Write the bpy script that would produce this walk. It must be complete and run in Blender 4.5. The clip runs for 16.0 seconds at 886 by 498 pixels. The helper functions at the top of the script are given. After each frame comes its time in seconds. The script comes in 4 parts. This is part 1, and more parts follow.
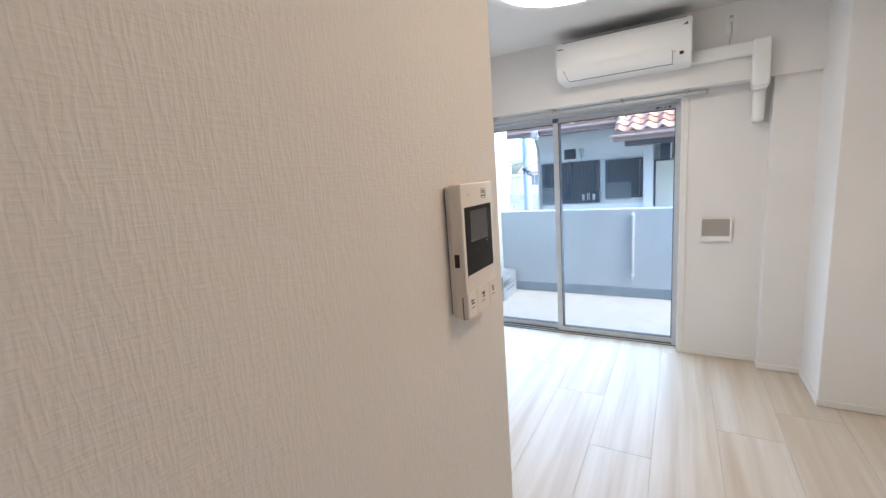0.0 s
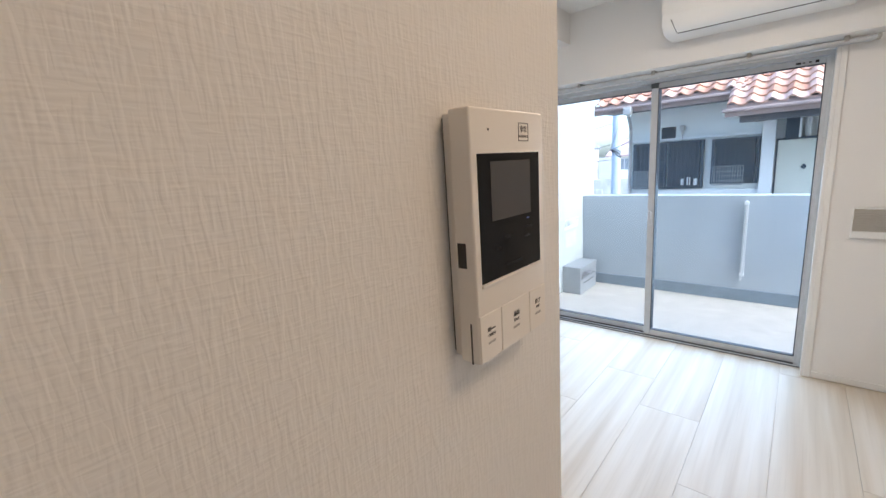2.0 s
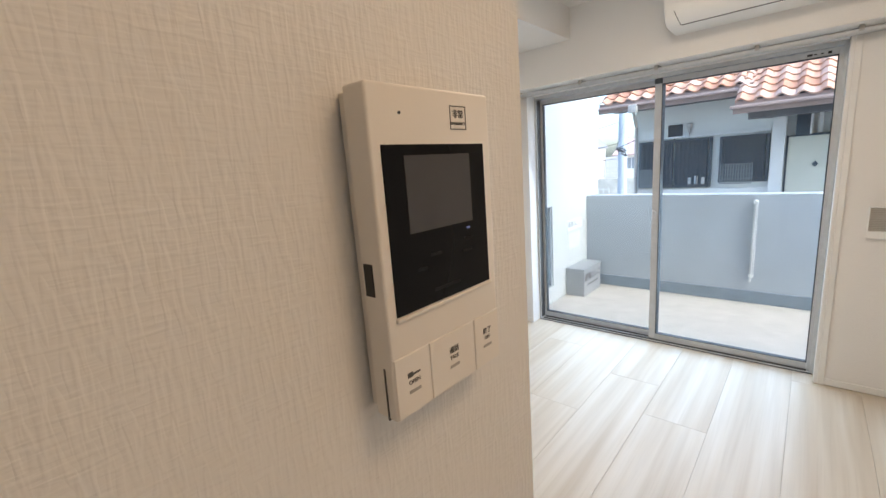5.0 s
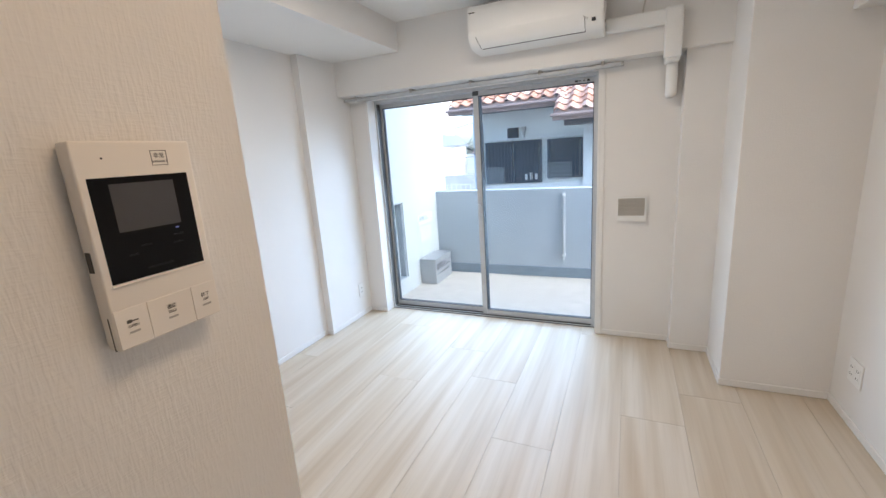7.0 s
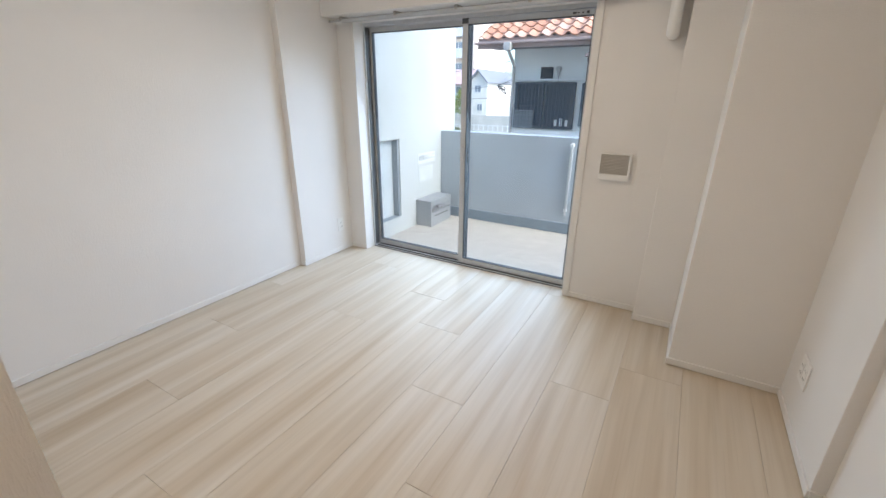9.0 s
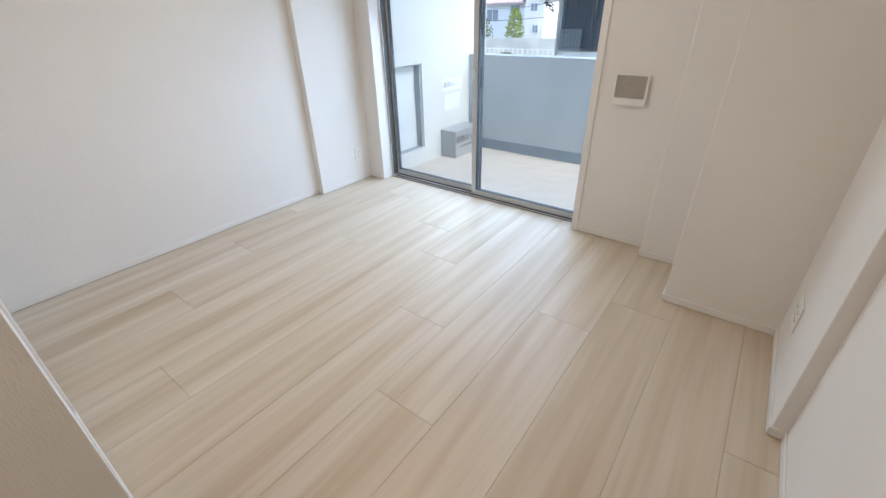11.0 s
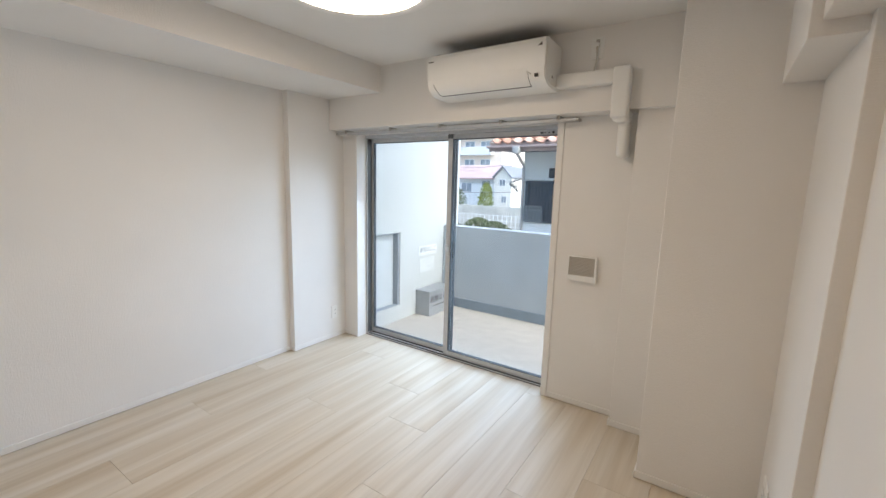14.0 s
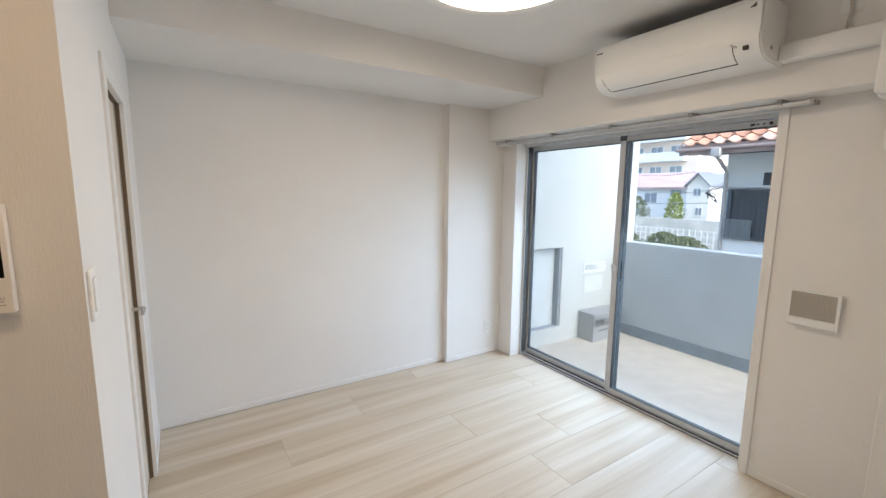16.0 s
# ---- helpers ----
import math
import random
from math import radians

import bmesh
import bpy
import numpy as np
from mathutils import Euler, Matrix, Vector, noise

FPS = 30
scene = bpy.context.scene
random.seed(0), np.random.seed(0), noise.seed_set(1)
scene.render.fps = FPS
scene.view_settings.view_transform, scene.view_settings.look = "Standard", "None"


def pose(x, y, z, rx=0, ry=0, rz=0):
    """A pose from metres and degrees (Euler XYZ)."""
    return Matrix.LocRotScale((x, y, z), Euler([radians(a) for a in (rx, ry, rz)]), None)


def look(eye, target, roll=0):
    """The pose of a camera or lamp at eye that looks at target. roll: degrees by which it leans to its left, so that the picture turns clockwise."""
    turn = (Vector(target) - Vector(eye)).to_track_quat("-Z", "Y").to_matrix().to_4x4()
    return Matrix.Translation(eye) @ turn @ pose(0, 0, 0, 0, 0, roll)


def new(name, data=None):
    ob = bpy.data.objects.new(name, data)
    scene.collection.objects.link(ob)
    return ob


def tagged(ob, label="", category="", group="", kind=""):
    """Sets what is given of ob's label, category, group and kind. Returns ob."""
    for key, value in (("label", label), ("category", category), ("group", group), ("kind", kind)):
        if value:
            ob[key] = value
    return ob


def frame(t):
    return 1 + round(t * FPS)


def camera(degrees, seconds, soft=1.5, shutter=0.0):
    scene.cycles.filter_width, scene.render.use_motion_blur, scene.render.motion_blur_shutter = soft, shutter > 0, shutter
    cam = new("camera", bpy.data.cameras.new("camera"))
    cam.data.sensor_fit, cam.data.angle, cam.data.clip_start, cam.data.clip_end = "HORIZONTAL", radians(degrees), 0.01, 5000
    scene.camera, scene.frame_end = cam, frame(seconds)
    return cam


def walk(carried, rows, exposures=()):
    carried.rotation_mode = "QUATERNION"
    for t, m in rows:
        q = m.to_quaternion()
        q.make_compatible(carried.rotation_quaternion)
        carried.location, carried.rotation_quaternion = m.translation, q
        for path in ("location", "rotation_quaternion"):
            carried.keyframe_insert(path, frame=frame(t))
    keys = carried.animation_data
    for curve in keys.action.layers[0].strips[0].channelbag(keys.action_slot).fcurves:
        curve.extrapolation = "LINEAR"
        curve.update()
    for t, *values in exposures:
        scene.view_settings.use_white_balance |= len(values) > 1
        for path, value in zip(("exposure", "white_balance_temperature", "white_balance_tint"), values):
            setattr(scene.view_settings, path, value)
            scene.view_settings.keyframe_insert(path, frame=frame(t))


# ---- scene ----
EXPOSURES = [(0.0, 2.60, 5350, 10), (3.0, 2.42, 5650, 10), (5.5, 2.38, 6000, 10), (7.5, 2.45, 5450, 10), (9.0, 2.20, 5880, 10), (12.5, 2.26, 5720, 10), (14.5, 2.16, 6100, 10), (16.0, 2.20, 6000, 10)]
cam = camera(94.0, 16.0)
PATH = [
    (0, (0.249, 0.181, 1.458), (-0.739, 1.886, 1.117), -4.3),
    (0.5, (0.226, 0.293, 1.45), (-0.87, 1.923, 1.077), -3.8),
    (1, (0.197, 0.38, 1.442), (-0.993, 1.94, 1.053), -3.9),
    (1.5, (0.175, 0.454, 1.418), (-1.078, 1.962, 1.019), -3.8),
    (2, (0.156, 0.484, 1.4), (-1.132, 1.963, 1.006), -3.7),
    (2.5, (0.131, 0.5, 1.401), (-1.179, 1.961, 1.012), -3.6),
    (3, (0.115, 0.53, 1.394), (-1.219, 1.969, 1.007), -3.4),
    (5.5, (0.173, 0.597, 1.391), (-1.117, 2.075, 1.0), -4.9),
    (6, (0.206, 0.539, 1.389), (-0.915, 2.145, 0.983), -5.2),
    (6.5, (0.284, 0.511, 1.402), (-0.658, 2.223, 0.977), -4.8),
    (7, (0.446, 0.526, 1.409), (-0.36, 2.301, 0.961), -3.9),
    (7.5, (0.641, 0.563, 1.417), (-0.107, 2.357, 0.943), -2.6),
    (8, (0.73, 0.644, 1.422), (-0.035, 2.416, 0.895), -1.4),
    (8.5, (0.786, 0.757, 1.409), (-0.05, 2.467, 0.796), -0.3),
    (9, (0.847, 0.852, 1.387), (-0.085, 2.472, 0.674), 0.4),
    (9.5, (0.963, 0.963, 1.369), (-0.068, 2.449, 0.516), -0.1),
    (10, (1.038, 1.012, 1.355), (-0.02, 2.384, 0.355), -1.1),
    (12.5, (1.165, 0.957, 1.356), (0.119, 2.404, 0.456), -1.3),
    (13, (1.172, 0.946, 1.402), (0.087, 2.487, 0.732), -0.1),
    (13.5, (1.177, 0.933, 1.45), (0.085, 2.544, 0.99), 0.9),
    (14, (1.193, 0.932, 1.483), (0.093, 2.572, 1.167), 1.5),
    (14.5, (1.199, 0.946, 1.48), (0.054, 2.567, 1.234), 1.8),
    (15, (1.187, 1.015, 1.471), (-0.082, 2.542, 1.234), 1.7),
    (15.5, (1.151, 1.108, 1.484), (-0.315, 2.444, 1.229), 1.3),
    (16, (1.116, 1.172, 1.479), (-0.552, 2.241, 1.203), 0.6),
]
walk(cam, [(t, look(eye, target, roll)) for t, eye, target, roll in PATH], EXPOSURES)

# ---- world, sun and lamps ----
SUN_ELEV, SUN_AZ = 45.0, 100.0      # degrees; azimuth clockwise from +y
world = bpy.data.worlds.new("sky_world")
scene.world = world
world.use_nodes = True
wt = world.node_tree
sky = wt.nodes.new("ShaderNodeTexSky")
sky.sky_type, sky.sun_disc = "NISHITA", False
sky.sun_elevation, sky.sun_rotation = radians(SUN_ELEV), radians(SUN_AZ)
sky.air_density, sky.dust_density = 1.0, 3.0
wt.nodes["Background"].inputs["Strength"].default_value = 0.135
wt.links.new(sky.outputs["Color"], wt.nodes["Background"].inputs["Color"])
sun = new("sun", bpy.data.lights.new("sun", "SUN"))
sun.data.energy, sun.data.angle, sun.data.color = 0.25, radians(20), (1.0, 0.95, 0.88)
sd = Vector((math.sin(radians(SUN_AZ)) * math.cos(radians(SUN_ELEV)), math.cos(radians(SUN_AZ)) * math.cos(radians(SUN_ELEV)), math.sin(radians(SUN_ELEV))))
sun.matrix_world = look(sd * 20, (0, 0, 0))
LAMP_GLOW, HALL_GLOW = 2.65, 2.75
# daylight through the opening of the balcony window
window_light = new("window_light", bpy.data.lights.new("window_light", "AREA"))
window_light.data.shape, window_light.data.size, window_light.data.size_y = "RECTANGLE", 1.74, 1.78
window_light.data.energy, window_light.data.color, window_light.data.spread = 4.7, (0.74, 0.88, 1.0), radians(140)
window_light.matrix_world = look((-0.66, 3.95, 0.96), (-0.66, 3.20, 0.50))


# ---- materials ----
def shader(name):
    m = bpy.data.materials.new(name)
    m.use_nodes = True
    return m, m.node_tree, m.node_tree.nodes["Principled BSDF"]


def link(t, a, b):
    t.links.new(a, b)


def node(t, kind, **values):
    n = t.nodes.new(kind)
    for k, v in values.items():
        n.inputs[k].default_value = v
    return n


def coords(t, scale=(1, 1, 1)):
    c, m = t.nodes.new("ShaderNodeTexCoord"), t.nodes.new("ShaderNodeMapping")
    m.inputs["Scale"].default_value = scale
    link(t, c.outputs["Object"], m.inputs["Vector"])
    return m.outputs["Vector"]


def bump(t, b, height, strength, distance):
    n = node(t, "ShaderNodeBump", Strength=strength, Distance=distance)
    link(t, height, n.inputs["Height"])
    link(t, n.outputs["Normal"], b.inputs["Normal"])


def ramp(t, fac, *stops):
    r = t.nodes.new("ShaderNodeValToRGB")
    while len(r.color_ramp.elements) < len(stops):
        r.color_ramp.elements.new(0.5)
    for e, (p, c) in zip(r.color_ramp.elements, stops):
        e.position, e.color = p, (*c, 1)
    link(t, fac, r.inputs["Fac"])
    return r.outputs["Color"]


def tint(c, k):
    return tuple(min(1.0, v * k) for v in c)


def plain(name, color, rough=0.5, metal=0.0, vary=0.06, scale=6.0, relief=0.0, fine=150.0):
    """A painted, moulded or cast surface: soft blotches over the colour and a fine grain."""
    m, t, b = shader(name)
    n = node(t, "ShaderNodeTexNoise", Scale=scale, Detail=5.0)
    link(t, coords(t), n.inputs["Vector"])
    link(t, ramp(t, n.outputs["Fac"], (0.3, tint(color, 1 - vary)), (0.7, tint(color, 1 + vary))), b.inputs["Base Color"])
    b.inputs["Roughness"].default_value, b.inputs["Metallic"].default_value = rough, metal
    if relief:
        f = node(t, "ShaderNodeTexNoise", Scale=fine, Detail=3.0)
        link(t, coords(t), f.inputs["Vector"])
        bump(t, b, f.outputs["Fac"], relief, 0.002)
    return m


def wallpaper(name, color, strength=0.5):
    """Embossed vinyl wallpaper: short upright slubs crossed by finer level threads."""
    m, t, b = shader(name)
    g = t.nodes.new("ShaderNodeNewGeometry")
    maps = []
    for sc in ((240, 240, 42), (52, 52, 310)):
        mp = t.nodes.new("ShaderNodeMapping")
        mp.inputs["Scale"].default_value = sc
        link(t, g.outputs["Position"], mp.inputs["Vector"])
        n = node(t, "ShaderNodeTexNoise", Scale=1.0, Detail=1.2, Distortion=0.25)
        link(t, mp.outputs["Vector"], n.inputs["Vector"])
        maps.append(n.outputs["Fac"])
    up = ramp(t, maps[0], (0.42, (0, 0, 0)), (0.70, (1, 1, 1)))
    flat = ramp(t, maps[1], (0.42, (0, 0, 0)), (0.72, (0.8, 0.8, 0.8)))
    add = t.nodes.new("ShaderNodeMath")
    add.operation = "ADD"
    link(t, up, add.inputs[0])
    link(t, flat, add.inputs[1])
    bump(t, b, add.outputs[0], strength, 0.0011)
    n = node(t, "ShaderNodeTexNoise", Scale=1.3, Detail=4.0)
    link(t, g.outputs["Position"], n.inputs["Vector"])
    link(t, ramp(t, n.outputs["Fac"], (0.3, tint(color, 0.97)), (0.7, tint(color, 1.03))), b.inputs["Base Color"])
    b.inputs["Roughness"].default_value = 0.75
    b.inputs["Specular IOR Level"].default_value = 0.3
    return m


def wood_floor(name):
    """Pale printed flooring: broad cream and sand streaks along the boards, fine dark pores."""
    m, t, b = shader(name)
    g, oi = t.nodes.new("ShaderNodeNewGeometry"), t.nodes.new("ShaderNodeObjectInfo")
    off = node(t, "ShaderNodeVectorMath")
    off.operation = "MULTIPLY_ADD"
    link(t, oi.outputs["Random"], off.inputs[0])
    off.inputs[1].default_value = (37.0, 91.0, 0.0)
    link(t, g.outputs["Position"], off.inputs[2])
    outs = []
    for sc, detail in (((24, 0.9, 1), 3.0), ((9, 0.5, 1), 2.0), ((160, 2.2, 1), 3.0)):
        mp = t.nodes.new("ShaderNodeMapping")
        mp.inputs["Scale"].default_value = sc
        link(t, off.outputs[0], mp.inputs["Vector"])
        n = node(t, "ShaderNodeTexNoise", Scale=1.0, Detail=detail, Distortion=0.3)
        link(t, mp.outputs["Vector"], n.inputs["Vector"])
        outs.append(n.outputs["Fac"])
    broad = ramp(t, outs[1], (0.30, (0.53, 0.435, 0.315)), (0.50, (0.605, 0.525, 0.41)), (0.70, (0.66, 0.595, 0.50)))
    mid = ramp(t, outs[0], (0.3, (0.89, 0.87, 0.84)), (0.6, (1.0, 1.0, 1.0)))
    pore = ramp(t, outs[2], (0.25, (0.93, 0.92, 0.90)), (0.45, (1, 1, 1)))
    last = broad
    for c in (mid, pore):
        mx = t.nodes.new("ShaderNodeMix")
        mx.data_type, mx.blend_type = "RGBA", "MULTIPLY"
        mx.inputs["Factor"].default_value = 1.0
        link(t, last, mx.inputs["A"])
        link(t, c, mx.inputs["B"])
        last = mx.outputs["Result"]
    link(t, last, b.inputs["Base Color"])
    b.inputs["Roughness"].default_value = 0.42
    b.inputs["Specular IOR Level"].default_value = 0.5
    bump(t, b, outs[2], 0.12, 0.0006)
    return m


def glass(name, color=(0.93, 0.97, 0.98)):
    m, t, b = shader(name)
    out = t.nodes["Material Output"]
    tr, gl, lw, mix = t.nodes.new("ShaderNodeBsdfTransparent"), t.nodes.new("ShaderNodeBsdfGlossy"), t.nodes.new("ShaderNodeLayerWeight"), t.nodes.new("ShaderNodeMixShader")
    pw5, mad = t.nodes.new("ShaderNodeMath"), t.nodes.new("ShaderNodeMath")
    pw5.operation, mad.operation = "POWER", "MULTIPLY_ADD"
    pw5.inputs[1].default_value, mad.inputs[1].default_value, mad.inputs[2].default_value = 4.5, 0.75, 0.022
    tr.inputs["Color"].default_value = (*color, 1)
    gl.inputs["Roughness"].default_value = 0.01
    lw.inputs["Blend"].default_value = 0.5
    link(t, lw.outputs["Facing"], pw5.inputs[0])
    link(t, pw5.outputs[0], mad.inputs[0])
    link(t, mad.outputs[0], mix.inputs[0])
    link(t, tr.outputs[0], mix.inputs[1])
    link(t, gl.outputs[0], mix.inputs[2])
    link(t, mix.outputs[0], out.inputs["Surface"])
    return m


def glow(name, color, strength):
    m, t, b = shader(name)
    b.inputs["Base Color"].default_value = (0.85, 0.85, 0.85, 1)
    b.inputs["Emission Color"].default_value = (*color, 1)
    b.inputs["Emission Strength"].default_value = strength
    return m


PAPER = wallpaper("embossed_wallpaper", (0.81, 0.795, 0.77), 0.31)
CEIL = wallpaper("ceiling_paper", (0.82, 0.81, 0.79), 0.2)
FLOOR = wood_floor("pale_wood_floor")
SUB = plain("floor_joint", (0.52, 0.44, 0.35), 0.8)
TRIM = plain("white_trim", (0.81, 0.80, 0.775), 0.45, vary=0.02, relief=0.05)
ALU = plain("silver_aluminium", (0.56, 0.575, 0.59), 0.45, 0.2, 0.05, 30.0, 0.04)
ALU_DARK = plain("dark_track", (0.10, 0.105, 0.11), 0.5, 0.4, 0.15, 40.0)
GASKET = plain("black_gasket", (0.045, 0.055, 0.065), 0.6)
GLASS = glass("clear_glass")
WHITE_PL = plain("white_plastic", (0.84, 0.84, 0.82), 0.35, vary=0.015)
IVORY_PL = plain("ivory_plastic", (0.83, 0.79, 0.73), 0.42, vary=0.015, relief=0.04, fine=900.0)
BLACK_GL = plain("black_gloss", (0.006, 0.006, 0.007), 0.12, vary=0.1)
BLACK_GL.node_tree.nodes["Principled BSDF"].inputs["Specular IOR Level"].default_value = 0.12
SCREEN = plain("grey_screen", (0.055, 0.052, 0.054), 0.16, vary=0.05)
BLACK = plain("black_plastic", (0.02, 0.02, 0.022), 0.5)
MARKS = plain("dim_marks", (0.012, 0.012, 0.013), 0.3)
MARKS.node_tree.nodes["Principled BSDF"].inputs["Specular IOR Level"].default_value = 0.1
INK = plain("dark_ink", (0.09, 0.085, 0.08), 0.6)
GREY_PL = plain("grey_plastic", (0.42, 0.40, 0.37), 0.5)
SIGN_W = plain("weathered_white", (0.61, 0.63, 0.63), 0.6, vary=0.03)
SLAT_PL = plain("beige_slat", (0.58, 0.55, 0.50), 0.5, vary=0.02)
LAMP = glow("lamp_diffuser", (1.0, 0.77, 0.54), LAMP_GLOW)
LAMP_RIM = plain("lamp_rim", (0.85, 0.84, 0.82), 0.3, vary=0.01)
HALL = glow("hall_lamp_diffuser", (1.0, 0.645, 0.34), HALL_GLOW)
# brown that paints the shade in the closet door's gaps
GAP_SHADE = plain("gap_shade_brown", (0.17, 0.12, 0.075), 0.8)
DOOR_M = plain("cream_door", (0.68, 0.61, 0.52), 0.45, vary=0.03, relief=0.05)
CHROME = plain("satin_chrome", (0.62, 0.61, 0.60), 0.25, 1.0, 0.03)
# parapet's blue-grey shade is mixed into this concrete colour
CONC = plain("painted_concrete", (0.40, 0.44, 0.475), 0.85, vary=0.06, scale=2.5, relief=0.35, fine=60.0)
# same paint made lighter: the side wall's stronger light put into the colour
CONC_LIT = plain("lit_painted_concrete", (0.50, 0.52, 0.505), 0.85, vary=0.05, scale=2.5, relief=0.35, fine=60.0)
BAND = plain("grey_waterproofing", (0.21, 0.255, 0.30), 0.7, vary=0.10, scale=8.0, relief=0.2)
VINYL = plain("beige_balcony_sheet", (0.47, 0.43, 0.375), 0.7, vary=0.07, scale=9.0, relief=0.4, fine=220.0)
STEEL = plain("grey_steel_box", (0.37, 0.385, 0.395), 0.45, 0.3, 0.04)


# ---- mesh helpers ----
def add_box(bm, x0, x1, y0, y1, z0, z1, edge=0.0, seg=2):
    made = bmesh.ops.create_cube(bm, size=1.0)["verts"]
    bmesh.ops.transform(bm, verts=made, matrix=Matrix.LocRotScale(((x0 + x1) / 2, (y0 + y1) / 2, (z0 + z1) / 2), None, (abs(x1 - x0), abs(y1 - y0), abs(z1 - z0))))
    if edge:
        bmesh.ops.bevel(bm, geom=list({e for v in made for e in v.link_edges}), offset=edge, segments=seg, affect="EDGES", profile=0.5)
    return bm


def box(x0, x1, y0, y1, z0, z1, edge=0.0, seg=2):
    return add_box(bmesh.new(), x0, x1, y0, y1, z0, z1, edge, seg)


def add_rod(bm, a, b, r, seg=12, r2=None):
    a, b = Vector(a), Vector(b)
    m = Matrix.Translation((a + b) / 2) @ (b - a).to_track_quat("Z", "Y").to_matrix().to_4x4()
    bmesh.ops.create_cone(bm, cap_ends=True, segments=seg, radius1=r, radius2=r if r2 is None else r2, depth=(b - a).length, matrix=m)
    return bm


def rod(a, b, r, seg=12, r2=None):
    return add_rod(bmesh.new(), a, b, r, seg, r2)


def lathe(profile, seg=48):
    """A solid turned round z from (radius, height) pairs."""
    bm = bmesh.new()
    rings = [[bm.verts.new((r * math.cos(2 * math.pi * k / seg), r * math.sin(2 * math.pi * k / seg), z)) for k in range(seg)] for r, z in profile]
    for a, b in zip(rings, rings[1:]):
        for k in range(seg):
            bm.faces.new((a[k], a[(k + 1) % seg], b[(k + 1) % seg], b[k]))
    bm.faces.new(reversed(rings[0]))
    bm.faces.new(rings[-1])
    bmesh.ops.recalc_face_normals(bm, faces=bm.faces)
    return bm


def prism(outline, axis, lo, hi):
    """A solid of the given outline: (y, z) pairs along x, (x, z) along y, (x, y) along z."""
    bm = bmesh.new()
    n = "xyz".index(axis)

    def at(p, h):
        c = list(p)
        c.insert(n, h)
        return bm.verts.new(c)
    a, b = [at(p, lo) for p in outline], [at(p, hi) for p in outline]
    bm.faces.new(a)
    bm.faces.new(b)
    for k in range(len(a)):
        j = (k + 1) % len(a)
        bm.faces.new((a[k], a[j], b[j], b[k]))
    bmesh.ops.recalc_face_normals(bm, faces=bm.faces)
    return bm


def mesh_of(bm, name, material, smooth=False):
    me = bpy.data.meshes.new(name)
    bm.to_mesh(me)
    bm.free()
    me.materials.append(material)
    if smooth:
        me.shade_smooth()
        me.set_sharp_from_angle(angle=radians(35))
    return me


def part(name, bm, material, parent, label="", smooth=False):
    ob = new(name, mesh_of(bm, name, material, smooth))
    ob.parent = parent
    return tagged(ob, label)


def thing(name, at, label, category, group="", kind=""):
    """An empty at the thing's base; its parts are modelled in world metres around it."""
    ob = new(name)
    ob.empty_display_size = 0.05
    ob.location = at
    return tagged(ob, label, category, group, kind)


def own(name, bm, material, parent, label="", smooth=False):
    """A part whose mesh is given in world metres, under a thing that stands at its own place."""
    base, p = Vector(), parent
    while p:
        base, p = base + p.location, p.parent
    bmesh.ops.translate(bm, verts=bm.verts, vec=-base)
    return part(name, bm, material, parent, label, smooth)


def structure(name, bm, material, label, category, smooth=False):
    return tagged(new(name, mesh_of(bm, name, material, smooth)), label, category, kind="structure")


# ---- the plan ----
CEIL_Z = 2.375
XL, XP = -1.815, -1.755             # side wall and its pilaster
YP = 3.06                           # where the pilaster begins
YW, YB, YF = 3.64, 3.48, 3.78       # window wall, the beam over it, the window frame
XC, YC = 0.968, 3.112                # column
XR, XR2, YR = 1.462, 1.508, 2.47    # right wall, its set-back stretch, where it steps
PX, PY = -0.078, 0.985               # corner of the wall with the intercom
BACK = -1.75
WX0, WX1, WZ1 = -1.575, 0.250, 1.890
PAR_Y, PAR_Z, BAL_Z = 5.50, 0.93, -0.15
BAL_X = -1.87

# ---- room shell ----
structure("floor", box(XL - 0.1, XR2 + 0.1, BACK - 0.1, YW + 0.24, -0.12, -0.010), SUB, "pale wood-print flooring laid in long boards", "floor")
structure("ceiling", box(XL - 0.12, XR2 + 0.12, BACK - 0.12, 3.9, CEIL_Z, CEIL_Z + 0.15), CEIL, "flat white papered ceiling", "ceiling")
structure("wall_west", box(XL - 0.15, XL, PY - 0.12, YP + 0.01, -0.01, CEIL_Z), PAPER, "plain white papered wall of the room", "wall")
structure("pilaster_west", box(XL - 0.15, XP, YP, 3.9, -0.01, CEIL_Z, 0.002), PAPER, "shallow white papered pilaster beside the window", "pilaster")
structure("beam_west", box(XL - 0.02, -1.15, PY - 0.05, YB + 0.02, 2.176, CEIL_Z + 0.01, 0.003), PAPER, "white papered ceiling beam along the wall", "beam")
structure("beam_window", box(XP - 0.02, XC + 0.02, YB, 3.9, 1.915, CEIL_Z + 0.01, 0.003), PAPER, "white papered beam above the balcony window", "beam")
wn = bmesh.new()
add_box(wn, XP - 0.05, WX0 - 0.018, YW, 3.9, -0.01, 1.93)
add_box(wn, WX1 + 0.02, XC + 0.02, YW, 3.9, -0.01, 1.93)
structure("wall_north", wn, PAPER, "white papered wall on both sides of the balcony window", "wall")
structure("pilaster_north", box(0.744, XC + 0.02, 3.525, YW + 0.01, -0.01, 1.92, 0.003), PAPER, "shallow white papered step in the window wall", "pilaster")
structure("column_corner", box(XC, XR2 + 0.15, YC, 3.9, -0.01, CEIL_Z + 0.005, 0.003), PAPER, "white papered corner column", "column")
structure("wall_east", box(XR, XR2 + 0.15, YR, YC + 0.01, -0.01, CEIL_Z + 0.005, 0.003), PAPER, "white papered wall with an outlet", "wall")
